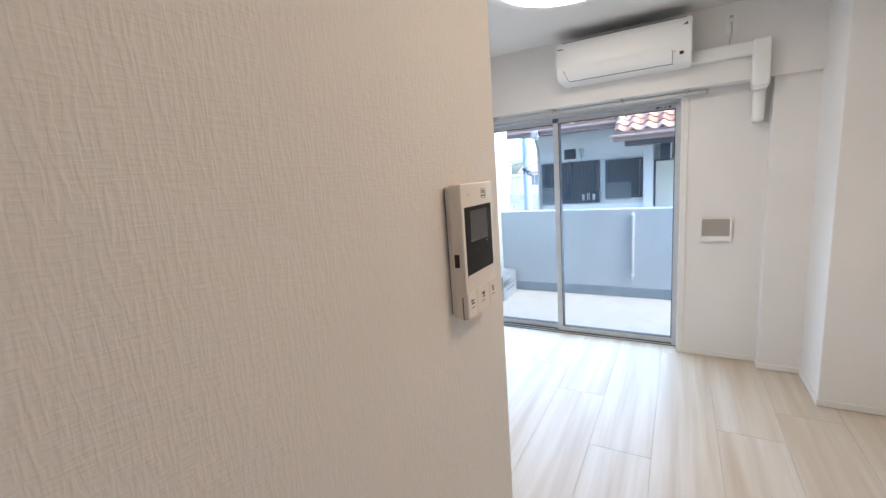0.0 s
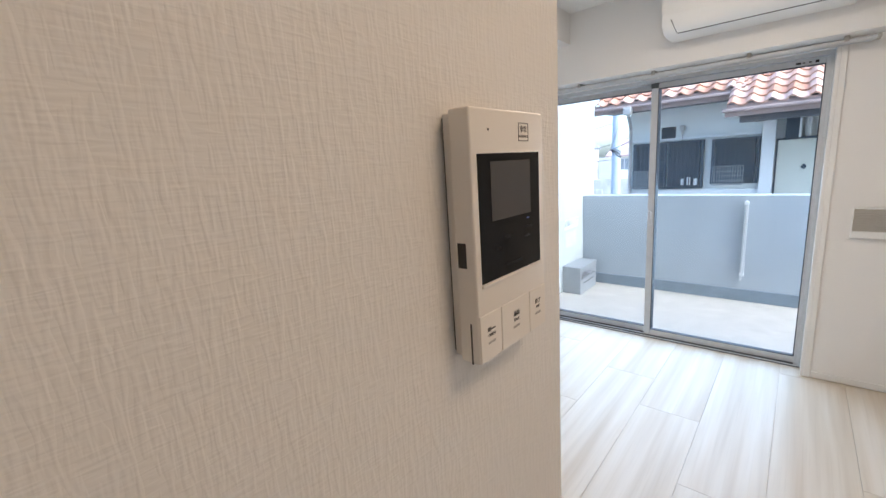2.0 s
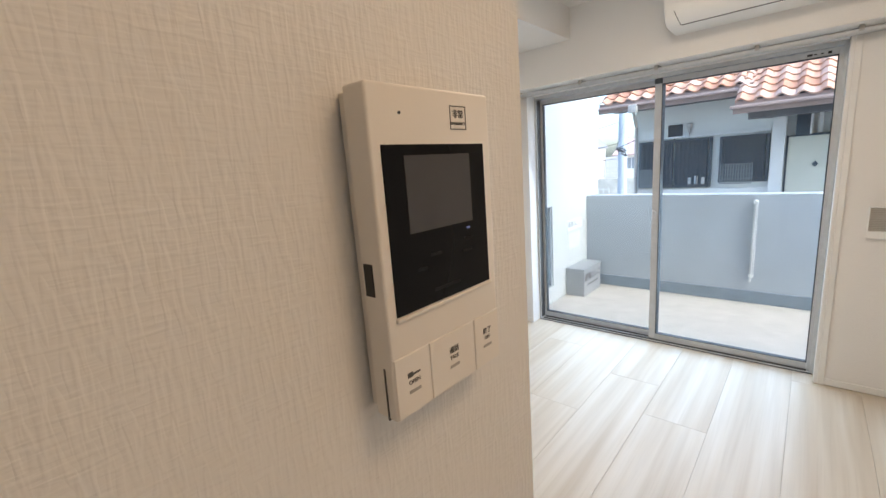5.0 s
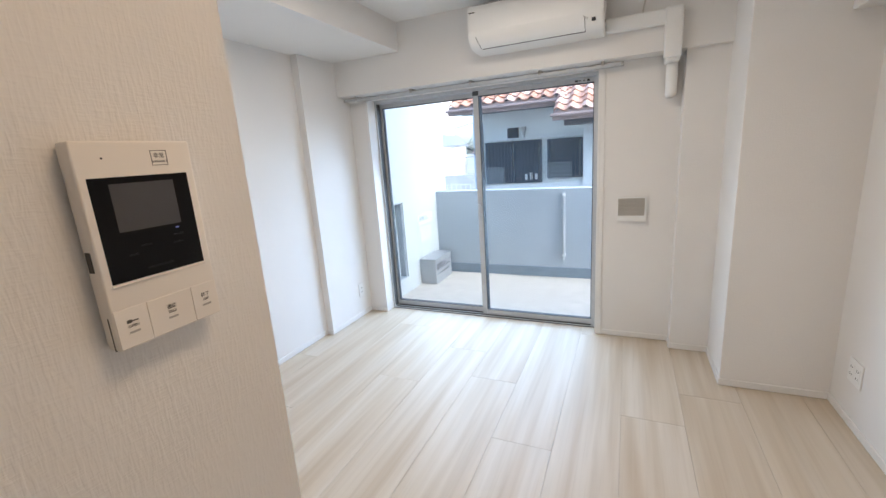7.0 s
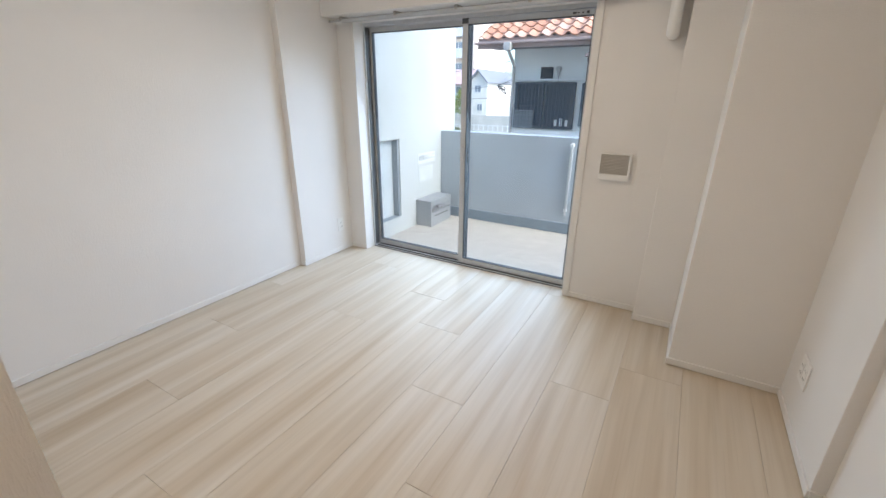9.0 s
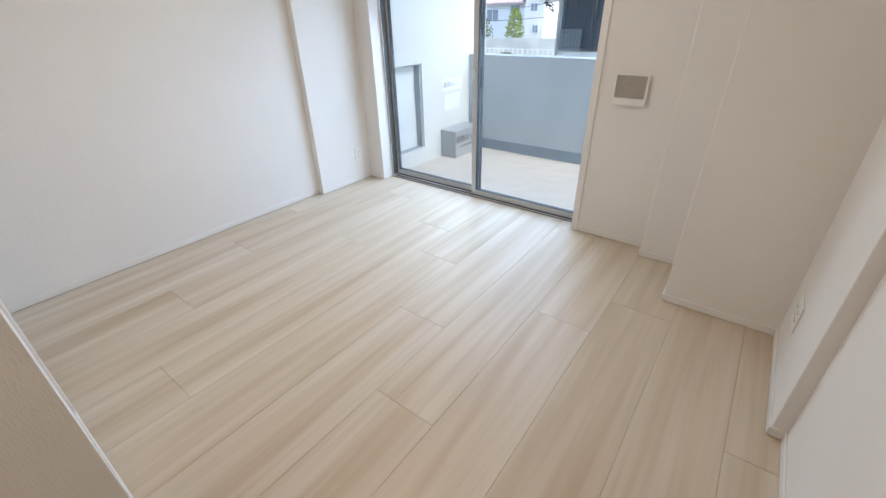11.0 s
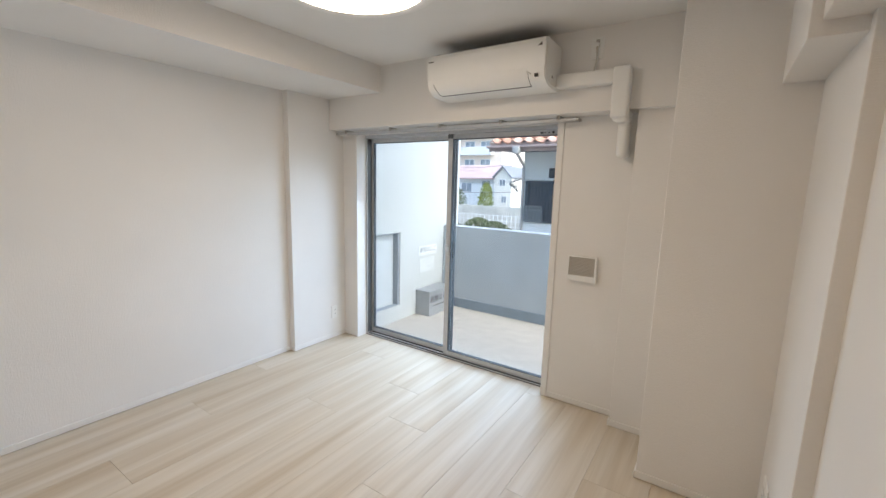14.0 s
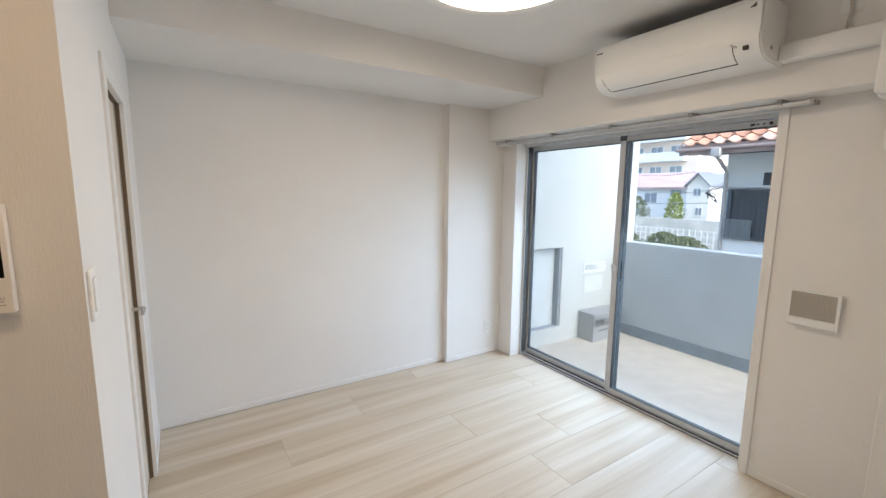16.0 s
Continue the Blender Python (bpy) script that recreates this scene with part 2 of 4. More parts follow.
structure("wall_east_recess", box(XR2, XR2 + 0.15, BACK - 0.1, YR + 0.01, -0.01, CEIL_Z), PAPER, "white papered set-back wall", "wall")
structure("beam_east", box(1.335, XR2 + 0.05, 2.515, YC + 0.01, 1.907, CEIL_Z + 0.01, 0.003), PAPER, "white papered beam beside the column", "beam")
structure("beam_east_recess", box(1.363, XR2 + 0.05, BACK, 2.52, 1.948, CEIL_Z + 0.012, 0.003), PAPER, "white papered beam over the set-back wall", "beam")
structure("wall_south", box(PX - 0.1, XR2 + 0.15, BACK - 0.12, BACK, -0.01, CEIL_Z), PAPER, "white papered wall at the end of the kitchen", "wall")
DX0, DX1, DZ = -1.34, -0.74, 1.88
pw = bmesh.new()
add_box(pw, PX - 0.12, PX, BACK - 0.02, PY, -0.01, CEIL_Z)
structure("wall_intercom", pw, PAPER, "white embossed papered wall that carries the intercom", "wall")
ps = bmesh.new()
add_box(ps, XL - 0.02, DX0, PY - 0.12, PY, -0.01, CEIL_Z)
add_box(ps, DX1, PX - 0.12, PY - 0.12, PY, -0.01, CEIL_Z)
add_box(ps, DX0, DX1, PY - 0.12, PY, DZ, CEIL_Z)
structure("wall_closet", ps, PAPER, "white papered wall with a closet door", "wall")


# ---- baseboards ----
def baseboard(name, x0, x1, y0, y1):
    structure(name, box(x0, x1, y0, y1, 0.003, 0.042, 0.0025), TRIM, "low white baseboard", "baseboard")


T = 0.008
baseboard("baseboard_1", XL, XL + T, PY + T, YP)
baseboard("baseboard_2", XP, XP + T, YP - T, YW - T)
baseboard("baseboard_3", XL + T, XP, YP - T, YP)
baseboard("baseboard_4", XP, WX0 - 0.018, YW - T, YW)
baseboard("baseboard_5", WX1 + 0.047, 0.744 - T, YW - T, YW)
baseboard("baseboard_6", 0.744 - T, 0.744, 3.525 - T, YW)
baseboard("baseboard_7", 0.744, XC - T, 3.525 - T, 3.525)
baseboard("baseboard_8", XC - T, XC, YC - T, 3.525)
baseboard("baseboard_9", XC, XR - T, YC - T, YC)
baseboard("baseboard_10", XR - T, XR, YR - T, YC)
baseboard("baseboard_11", XR, XR2 - T, YR - T, YR)
baseboard("baseboard_12", XR2 - T, XR2, BACK, YR)
baseboard("baseboard_13", PX, PX + T, BACK, PY + T)
baseboard("baseboard_14", DX1 + 0.05, PX, PY, PY + T)
baseboard("baseboard_15", XL + T, DX0 - 0.05, PY, PY + T)


# ---- lettering ----
def words(text, size, material, parent, at, facing, label="", name="lettering"):
    """Flat lettering, centred at a place on a thing; facing: degrees about z, 0 reads from -y."""
    cu = bpy.data.curves.new("letters", "FONT")
    cu.body, cu.size, cu.align_x, cu.align_y, cu.extrude = text, size, "CENTER", "CENTER", 0.0002
    tmp = bpy.data.objects.new("letters", cu)
    scene.collection.objects.link(tmp)
    bpy.context.view_layer.update()
    me = bpy.data.meshes.new_from_object(tmp.evaluated_get(bpy.context.evaluated_depsgraph_get()))
    bpy.data.objects.remove(tmp)
    me.materials.clear()
    me.materials.append(material)
    me.transform(Matrix.Translation(Vector(at) - parent.location) @ pose(0, 0, 0, 90, 0, facing))
    ob = new(name, me)
    ob.parent = parent
    return tagged(ob, label)


# ---- balcony window ----
def balcony_window():
    w = thing("window_1", (0, YF, 0), "two-leaf sliding balcony window in a silver aluminium frame", "window", kind="structure")
    f = bmesh.new()
    add_box(f, WX0, WX0 + 0.016, 3.745, 3.865, 0, WZ1, 0.002)
    add_box(f, WX1 - 0.016, WX1, 3.745, 3.865, 0, WZ1, 0.002)
    add_box(f, WX0 + 0.016, WX1 - 0.016, 3.745, 3.865, WZ1 - 0.024, WZ1, 0.002)
    add_box(f, WX0 + 0.016, WX1 - 0.016, 3.745, 3.865, -0.03, 0.012, 0.002)
    own("window_frame", f, ALU, w)
    tr = bmesh.new()
    for y in (3.752, 3.797, 3.842):
        add_box(tr, WX0 + 0.033, WX1 - 0.033, y, y + 0.005, 0.012, 0.022)
    # upright strips: dark gasket and the jamb's shaded inner face, painted as one
    add_box(tr, WX0 + 0.0155, WX0 + 0.0185, 3.752, 3.803, 0.022, WZ1 - 0.03)
    add_box(tr, WX1 - 0.0185, WX1 - 0.0155, 3.797, 3.850, 0.022, WZ1 - 0.03)
    add_box(tr, WX0 + 0.003, WX1 - 0.003, 3.7432, 3.7449, 0.0015, 0.0065)
    own("floor_track", tr, ALU_DARK, w, "dark sliding track along the sill, with strips painting jamb shade and gasket")
    for x0, x1, y, nm, wl, wr in ((WX0 + 0.019, -0.634, 3.822, "outer", 0.020, 0.032), (-0.680, WX1 - 0.014, 3.777, "inner", 0.044, 0.020)):
        s = bmesh.new()
        z0, z1 = 0.014, WZ1 - 0.028
        add_box(s, x0, x0 + wl, y - 0.016, y + 0.016, z0, z1, 0.003)
        add_box(s, x1 - wr, x1, y - 0.016, y + 0.016, z0, z1, 0.003)
        add_box(s, x0 + wl, x1 - wr, y - 0.014, y + 0.014, z1 - 0.034, z1, 0.003)
        add_box(s, x0 + wl, x1 - wr, y - 0.014, y + 0.014, z0, z0 + 0.048, 0.003)
        sash = own("sash", s, ALU, w, "silver aluminium sliding leaf")
        g = bmesh.new()
        for a, b, c, d in ((x0 + wl, x0 + wl + 0.005, z0 + 0.048, z1 - 0.034), (x1 - wr - 0.005, x1 - wr, z0 + 0.048, z1 - 0.034),
                           (x0 + wl + 0.005, x1 - wr - 0.005, z0 + 0.048, z0 + 0.053), (x0 + wl + 0.005, x1 - wr - 0.005, z1 - 0.039, z1 - 0.034)):
            add_box(g, a, b, y - 0.0152, y + 0.0152, c, d)
        own("gasket", g, GASKET, sash, "black rubber glazing gasket")
        pane = own("pane", box(x0 + wl + 0.004, x1 - wr - 0.004, y - 0.003, y + 0.003, z0 + 0.052, z1 - 0.038), GLASS, sash, "clear glass pane")
        pane.visible_shadow = False
        if nm == "outer":
            own("weather_strip", box(x1 - 0.001, x1 + 0.0015, y - 0.0166, y + 0.0166, z0 + 0.002, z1 - 0.002), GASKET, sash, "dark strip on the closing edge")
        if nm == "inner":
            m = bmesh.new()
            for k, (wd, hh) in enumerate(((0.022, 0.011), (0.012, 0.006), (0.012, 0.006), (0.016, 0.014))):
                xx = x1 - 0.15 + 0.028 * k
                add_box(m, xx, xx + wd, y - 0.0155, y - 0.0145, z1 - 0.018 - hh / 2, z1 - 0.018 + hh / 2)
            own("maker_mark", m, BLACK, sash, "small black printed marks on the top rail")
            own("roller_cap", box(x0 - 0.002, x0 + 0.046, y - 0.019, y + 0.017, z1 - 0.03, z1 + 0.004, 0.003), ALU_DARK, sash, "dark end cap at the head of the meeting stile")
            k = box(x0 + 0.006, x0 + 0.034, y - 0.03, y - 0.014, 0.88, 0.97, 0.005)
            add_box(k, x0 + 0.010, x0 + 0.030, y - 0.045, y - 0.03, 0.93, 0.985, 0.006)
            own("crescent_lock", k, ALU, sash, "grey crescent lock")
        else:
            own("finger_pull", box(x1 - 0.006, x1 + 0.003, y - 0.02, y - 0.012, 0.86, 1.0, 0.002), BLACK, sash, "dark recessed pull")
    # white linings round the opening
    structure("trim_left", box(WX0 - 0.019, WX0 - 0.001, YW - 0.008, 3.86, 0.0, 1.913, 0.002), TRIM, "white window lining board", "trim")
    structure("trim_right", box(WX1 + 0.001, WX1 + 0.018, YW - 0.006, 3.86, 0.0, 1.913, 0.002), TRIM, "white window lining board", "trim")
    structure("trim_right_edge", box(WX1 + 0.018, WX1 + 0.046, YW - 0.010, YW + 0.01, 0.0, 1.913, 0.003), TRIM, "white casing strip beside the window", "trim")
    structure("trim_top", box(WX0, WX1, YW - 0.006, 3.86, WZ1 + 0.001, 1.913, 0.002), TRIM, "white window head lining", "trim")


balcony_window()


def curtain_rail():
    c = thing("curtain_rail", (-0.67, 3.6, 1.90), "silver double curtain rail under the beam above the window", "curtain rail")
    for y in (3.555, 3.612):
        r = box(-1.73, 0.395, y - 0.007, y + 0.007, 1.884, 1.897, 0.002)
        add_box(r, -1.73, 0.395, y - 0.003, y + 0.003, 1.8795, 1.8842)
        rail = own("rail", r, ALU, c)
        for x in (-1.735, 0.397):
            own("end_cap", box(x - 0.008, x + 0.008, y - 0.009, y + 0.009, 1.880, 1.900, 0.003), GREY_PL, rail, "grey plastic end cap")
        for k in range(7):
            x = -1.70 + 0.013 * k
            own("runner", rod((x, y, 1.864), (x, y, 1.882), 0.0035, 8), WHITE_PL, rail, "white curtain runner")
    for x in (-1.62, -1.11, -0.62, -0.12, 0.28):
        b = box(x - 0.010, x + 0.010, 3.544, 3.63, 1.897, 1.9148, 0.002)
        add_box(b, x - 0.010, x + 0.010, 3.542, 3.560, 1.886, 1.901, 0.002)
        own("bracket", b, GREY_PL, c, "grey rail bracket")


curtain_rail()


# ---- air conditioner, its duct and socket ----
def air_conditioner():
    a = thing("air_conditioner", (-0.105, YB, 2.02), "white wall-mounted air conditioner above the window", "air conditioner")
    x0, x1 = -0.508, 0.300
    out = [(YB, 2.041), (YB, 2.296), (3.28, 2.298), (3.244, 2.292), (3.229, 2.270), (3.228, 2.140), (3.232, 2.112), (3.246, 2.084), (3.272, 2.062), (3.305, 2.047), (3.35, 2.043), (3.42, 2.041)]
    b = prism(out, "x", x0, x1)
    bmesh.ops.bevel(b, geom=[e for e in b.edges if abs(e.verts[0].co.x - e.verts[1].co.x) < 1e-6], offset=0.008, segments=3, affect="EDGES")
    own("body", b, WHITE_PL, a, smooth=True)
    p = prism([(3.2295, 2.264), (3.2290, 2.140), (3.2268, 2.140), (3.2272, 2.264)], "x", x0 + 0.004, x1 - 0.004)
    own("front_panel", p, WHITE_PL, a)
    curve = [(3.228, 2.136), (3.232, 2.112), (3.246, 2.084), (3.272, 2.062), (3.296, 2.051)]
    fl = prism([(p, q) for p, q in curve] + [(p - 0.0010, q - 0.0010) for p, q in reversed(curve)], "x", x0 + 0.075, x1 - 0.107)
    flap = own("flap", fl, WHITE_PL, a, smooth=True)
    ln = prism([(3.2955, 2.0495), (3.3015, 2.0470), (3.3025, 2.0500), (3.2965, 2.0525)], "x", x0 + 0.074, x1 - 0.103)
    for p, q in zip(curve[1:], curve[2:]):
        add_rod(ln, (x0 + 0.050 + 0.0055 * (curve[1][1] - p[1]) * 60, *p), (x0 + 0.050 + 0.0055 * (curve[1][1] - q[1]) * 60, *q), 0.0016, 6)
        add_rod(ln, (x1 - 0.104, *p), (x1 - 0.104, *q), 0.0016, 6)
    own("flap_gap", ln, BLACK, flap, "black gap round the air flap")
    own("display", box(x1 - 0.066, x1 - 0.044, 3.2345, 3.2480, 2.086, 2.104, 0.002), BLACK, a, "small dark receiver window")
    own("badge", box(x0 + 0.012, x0 + 0.052, 3.2262, 3.2275, 2.248, 2.254), INK, a, "small dark printed badge")
    own("badge", prism([(x1 - 0.050, 2.246), (x1 - 0.024, 2.246), (x1 - 0.026, 2.264)], "y", 3.2260, 3.2275), INK, a, "small dark printed badge")
    sg = bmesh.new()
    for k in range(4):
        add_box(sg, x1 - 0.112 + 0.007 * k, x1 - 0.108 + 0.007 * k, 3.2290, 3.2340, 2.112 - 0.004 * k, 2.119 - 0.004 * k)
    own("printed_marks", sg, GREY_PL, a, "faint grey printed marks")
    # unseen top blackened all over to deepen the shade under the ceiling
    gr = box(x0 + 0.012, x1 - 0.012, 3.285, YB - 0.002, 2.290, 2.2995)
    for k in range(15):
        add_box(gr, x0 + 0.03, x1 - 0.03, 3.275 + 0.012 * k, 3.281 + 0.012 * k, 2.299, 2.304)
    own("intake_grille", gr, BLACK, a, "dark air intake slats over an unseen black top that deepens the shade")
    own("screw_cap", box(x1 - 0.001, x1 + 0.004, 3.33, 3.345, 2.09, 2.105, 0.002), GREY_PL, a)
    own("screw_cap", box(x1 - 0.001, x1 + 0.004, 3.42, 3.432, 2.11, 2.122, 0.002), GREY_PL, a)


air_conditioner()


def pipe_cover():
    d = thing("pipe_cover", (0.62, YB, 1.9), "white plastic duct that hides the air conditioner pipes", "pipe cover")
    own("horizontal_duct", box(0.300, 0.640, 3.412, YB, 2.050, 2.126, 0.009, 3), WHITE_PL, d, smooth=True)
    own("elbow", box(0.618, 0.708, 3.402, YB, 1.862, 2.132, 0.012, 3), WHITE_PL, d, smooth=True)
    own("bend_cover", box(0.626, 0.706, 3.425, 3.580, 1.846, 1.9145, 0.014, 3), WHITE_PL, d, smooth=True)
    pb = box(0.643, 0.703, 3.500, 3.605, 1.652, 1.875, 0.028, 5)
    add_box(pb, 0.644, 0.702, 3.520, YW, 1.654, 1.712, 0.024, 5)
    own("down_pipe", pb, WHITE_PL, d, smooth=True)
    s = thing("socket", (0.525, YB, 2.26), "white wall socket for the air conditioner with a short cord", "socket")
    plate = own("plate", box(0.472, 0.542, YB - 0.006, YB, 2.200, 2.318, 0.0025), WHITE_PL, s)
    own("slot", box(0.497, 0.517, YB - 0.0075, YB - 0.004, 2.285, 2.305), GREY_PL, plate)
    own("plug", box(0.498, 0.518, YB - 0.026, YB - 0.006, 2.262, 2.286, 0.004), WHITE_PL, s)
    c = bmesh.new()
    pts = [(0.508, 3.459, 2.268), (0.509, 3.459, 2.235), (0.511, 3.464, 2.205), (0.504, 3.466, 2.165), (0.499, 3.460, 2.122)]
    for p, q in zip(pts, pts[1:]):
        add_rod(c, p, q, 0.005, 8)
    own("cord", c, SLAT_PL, s, "beige power cord", smooth=True)


pipe_cover()


# ---- vent, outlets, switch ----
def wall_vent():
    v = thing("wall_vent", (0.48, YW, 0.95), "square white wall vent with a slatted front", "vent")
    f = bmesh.new()
    x0, x1, z0, z1, y = 0.388, 0.571, 0.873, 1.039, 3.612
    add_box(f, x0 + 0.004, x1 - 0.004, y + 0.01, YW, z0 + 0.004, z1 - 0.004)
    for a in ((x0, x0 + 0.006, z0, z1), (x1 - 0.012, x1, z0, z1), (x0 + 0.006, x1 - 0.012, z0, z0 + 0.036), (x0 + 0.006, x1 - 0.012, z1 - 0.008, z1)):
        add_box(f, a[0], a[1], y, y + 0.012, a[2], a[3], 0.0015)
    own("vent_frame", f, WHITE_PL, v)
    n = 13
    for k in range(n):
        z = z0 + 0.038 + (z1 - z0 - 0.048) * (k + 0.5) / n
        s = prism([(y + 0.0005, z - 0.0045), (y + 0.0095, z + 0.0015), (y + 0.0095, z + 0.0035), (y + 0.0005, z - 0.0018)], "x", x0 + 0.006, x1 - 0.012)
        own("slat", s, SLAT_PL, v)


wall_vent()


def outlet(name, at, facing, label, wide=0.07, holes=2):
    o = thing(name, at, label, "outlet", "wall outlets of the room")
    o.rotation_euler = (0, 0, radians(facing))
    p = part("plate", box(-wide / 2, wide / 2, -0.007, 0, -0.06, 0.06, 0.003), WHITE_PL, o)
    n = max(1, round(wide / 0.07))
    for i in range(n):
        x = (i - (n - 1) / 2) * 0.055
        ins = part("insert", box(x - 0.021, x + 0.021, -0.009, -0.006, -0.036, 0.036, 0.0015), WHITE_PL, p)
        for k in range(holes):
            z = 0.018 - 0.036 * k
            sl = box(x - 0.009, x - 0.006, -0.0095, -0.0085, z - 0.006, z + 0.006)
            add_box(sl, x + 0.006, x + 0.009, -0.0095, -0.0085, z - 0.005, z + 0.005)
            part("slot", sl, BLACK, p)
    return o


outlet("outlet", (XR, 2.895, 0.275), -90, "white double wall outlet above the baseboard", 0.125)
outlet("outlet", (XP, 3.50, 0.25), 90, "white wall outlet low on the pilaster", 0.07)


def light_switch():
    s = thing("light_switch", (-0.135, PY, 1.23), "white rocker light switch beside the wall corner", "light switch")
    own("plate", box(-0.170, -0.100, PY, PY + 0.008, 1.17, 1.29, 0.003), WHITE_PL, s)
    own("rocker", box(-0.157, -0.113, PY + 0.007, PY + 0.012, 1.19, 1.27, 0.002), WHITE_PL, s)


light_switch()


# ---- intercom ----
def intercom():
    y0, y1, z0, z1, xf = 0.756, 0.879, 1.224, 1.445, -0.0455
    i = thing("intercom", (PX, (y0 + y1) / 2, z0), "ivory video intercom with a black screen on the wall", "intercom")
    body = bmesh.new()
    add_box(body, PX + 0.0016, PX + 0.012, y0 + 0.0040, y1 - 0.0040, z0 + 0.003, z1 - 0.003, 0.0006, 1)
    add_box(body, PX + 0.011, xf, y0, y1, z0, z1, 0.0022, 3)
    own("body", body, IVORY_PL, i, smooth=True)
    # black sheet paints the shadow line between the body and the wall
    own("mounting_plate", box(PX, PX + 0.002, y0 + 0.0055, y1 - 0.0055, z0 + 0.006, z1 - 0.006), BLACK, i, "black sheet painting the shadow gap between body and wall")
    scr = own("screen_glass", box(xf - 0.001, xf + 0.0008, 0.764, 0.869, 1.297, 1.408, 0.0004, 1), BLACK_GL, i, "black glossy screen panel")
    own("display", box(xf + 0.0006, xf + 0.0011, 0.782, 0.850, 1.350, 1.401), SCREEN, scr, "dark grey display")
    br = bmesh.new()
    for a, b, z in ((0.800, 0.812, 1.331), (0.838, 0.850, 1.336), (0.836, 0.848, 1.327), (0.786, 0.796, 1.323)):
        add_box(br, xf + 0.0006, xf + 0.0010, a, b, z, z + 0.0022)
    add_box(br, xf + 0.0006, xf + 0.0010, 0.802, 0.832, 1.305, 1.3075)
    own("panel_marks", br, MARKS, scr, "dim grey printed marks")
    lip = box(xf - 0.0005, xf + 0.0022, 0.763, 0.870, 1.2935, 1.2965, 0.0008)
    own("screen_lip", lip, IVORY_PL, i)
    for a, b, txt, jp in ((y0 + 0.0012, 0.7906, "OPEN", ""), (0.7914, 0.8432, "TALK", "通話"), (0.8440, y1 - 0.0012, "OFF", "終了")):
        bt = own("button", box(xf - 0.002, xf + 0.0010, a, b, z0 + 0.0012, 1.2692, 0.0006, 1), IVORY_PL, i)
        c = (a + b) / 2
        own("mark_bar", box(xf + 0.0008, xf + 0.0013, c - 0.0055, c + 0.0055, 1.2405, 1.2428), GREY_PL, bt)
        words(txt, 0.0043, INK, i, (xf + 0.0012, c, 1.2485), 90)
        if jp:
            words(jp, 0.0057, INK, i, (xf + 0.0012, c, 1.2545), 90)
        else:
            key = box(xf + 0.0008, xf + 0.0013, c - 0.0015, c + 0.006, 1.2532, 1.2546)
            add_box(key, xf + 0.0008, xf + 0.0013, c - 0.006, c - 0.001, 1.2522, 1.2560, 0.0003, 1)
            own("key_mark", key, INK, bt, "printed key symbol")
    e = bmesh.new()
    for a, b, c, d in ((0.8315, 0.8495, 1.4340, 1.4346), (0.8315, 0.8495, 1.4180, 1.4186), (0.8315, 0.8320, 1.4186, 1.4340), (0.8490, 0.8495, 1.4186, 1.4340)):
        add_box(e, xf - 0.0004, xf + 0.0004, a, b, c, d)
    own("emergency_frame", e, INK, i, "thin printed outline round the emergency key")
    words("非常", 0.0062, INK, i, (xf + 0.0002, 0.8405, 1.4285), 90)
    words("EMERGENCY", 0.0029, INK, i, (xf + 0.0002, 0.8405, 1.4222), 90)
    own("microphone_hole", rod((xf - 0.001, 0.782, 1.4275), (xf + 0.0004, 0.782, 1.4275), 0.0011, 10), BLACK, i)
    own("side_socket", box(PX + 0.014, PX + 0.023, y0 - 0.0006, y0 + 0.003, 1.312, 1.334, 0.0003, 1), BLACK, i, "black socket in the side")
    own("side_slot", box(PX + 0.0235, PX + 0.025, y0 - 0.0005, y0 + 0.003, 1.224, 1.262), INK, i, "thin dark slot in the side")
    own("status_light", box(xf + 0.0006, xf + 0.0011, 0.842, 0.846, 1.3445, 1.346), plain("blue_lamp", (0.15, 0.2, 0.55), 0.3), scr, "small blue status light")


intercom()


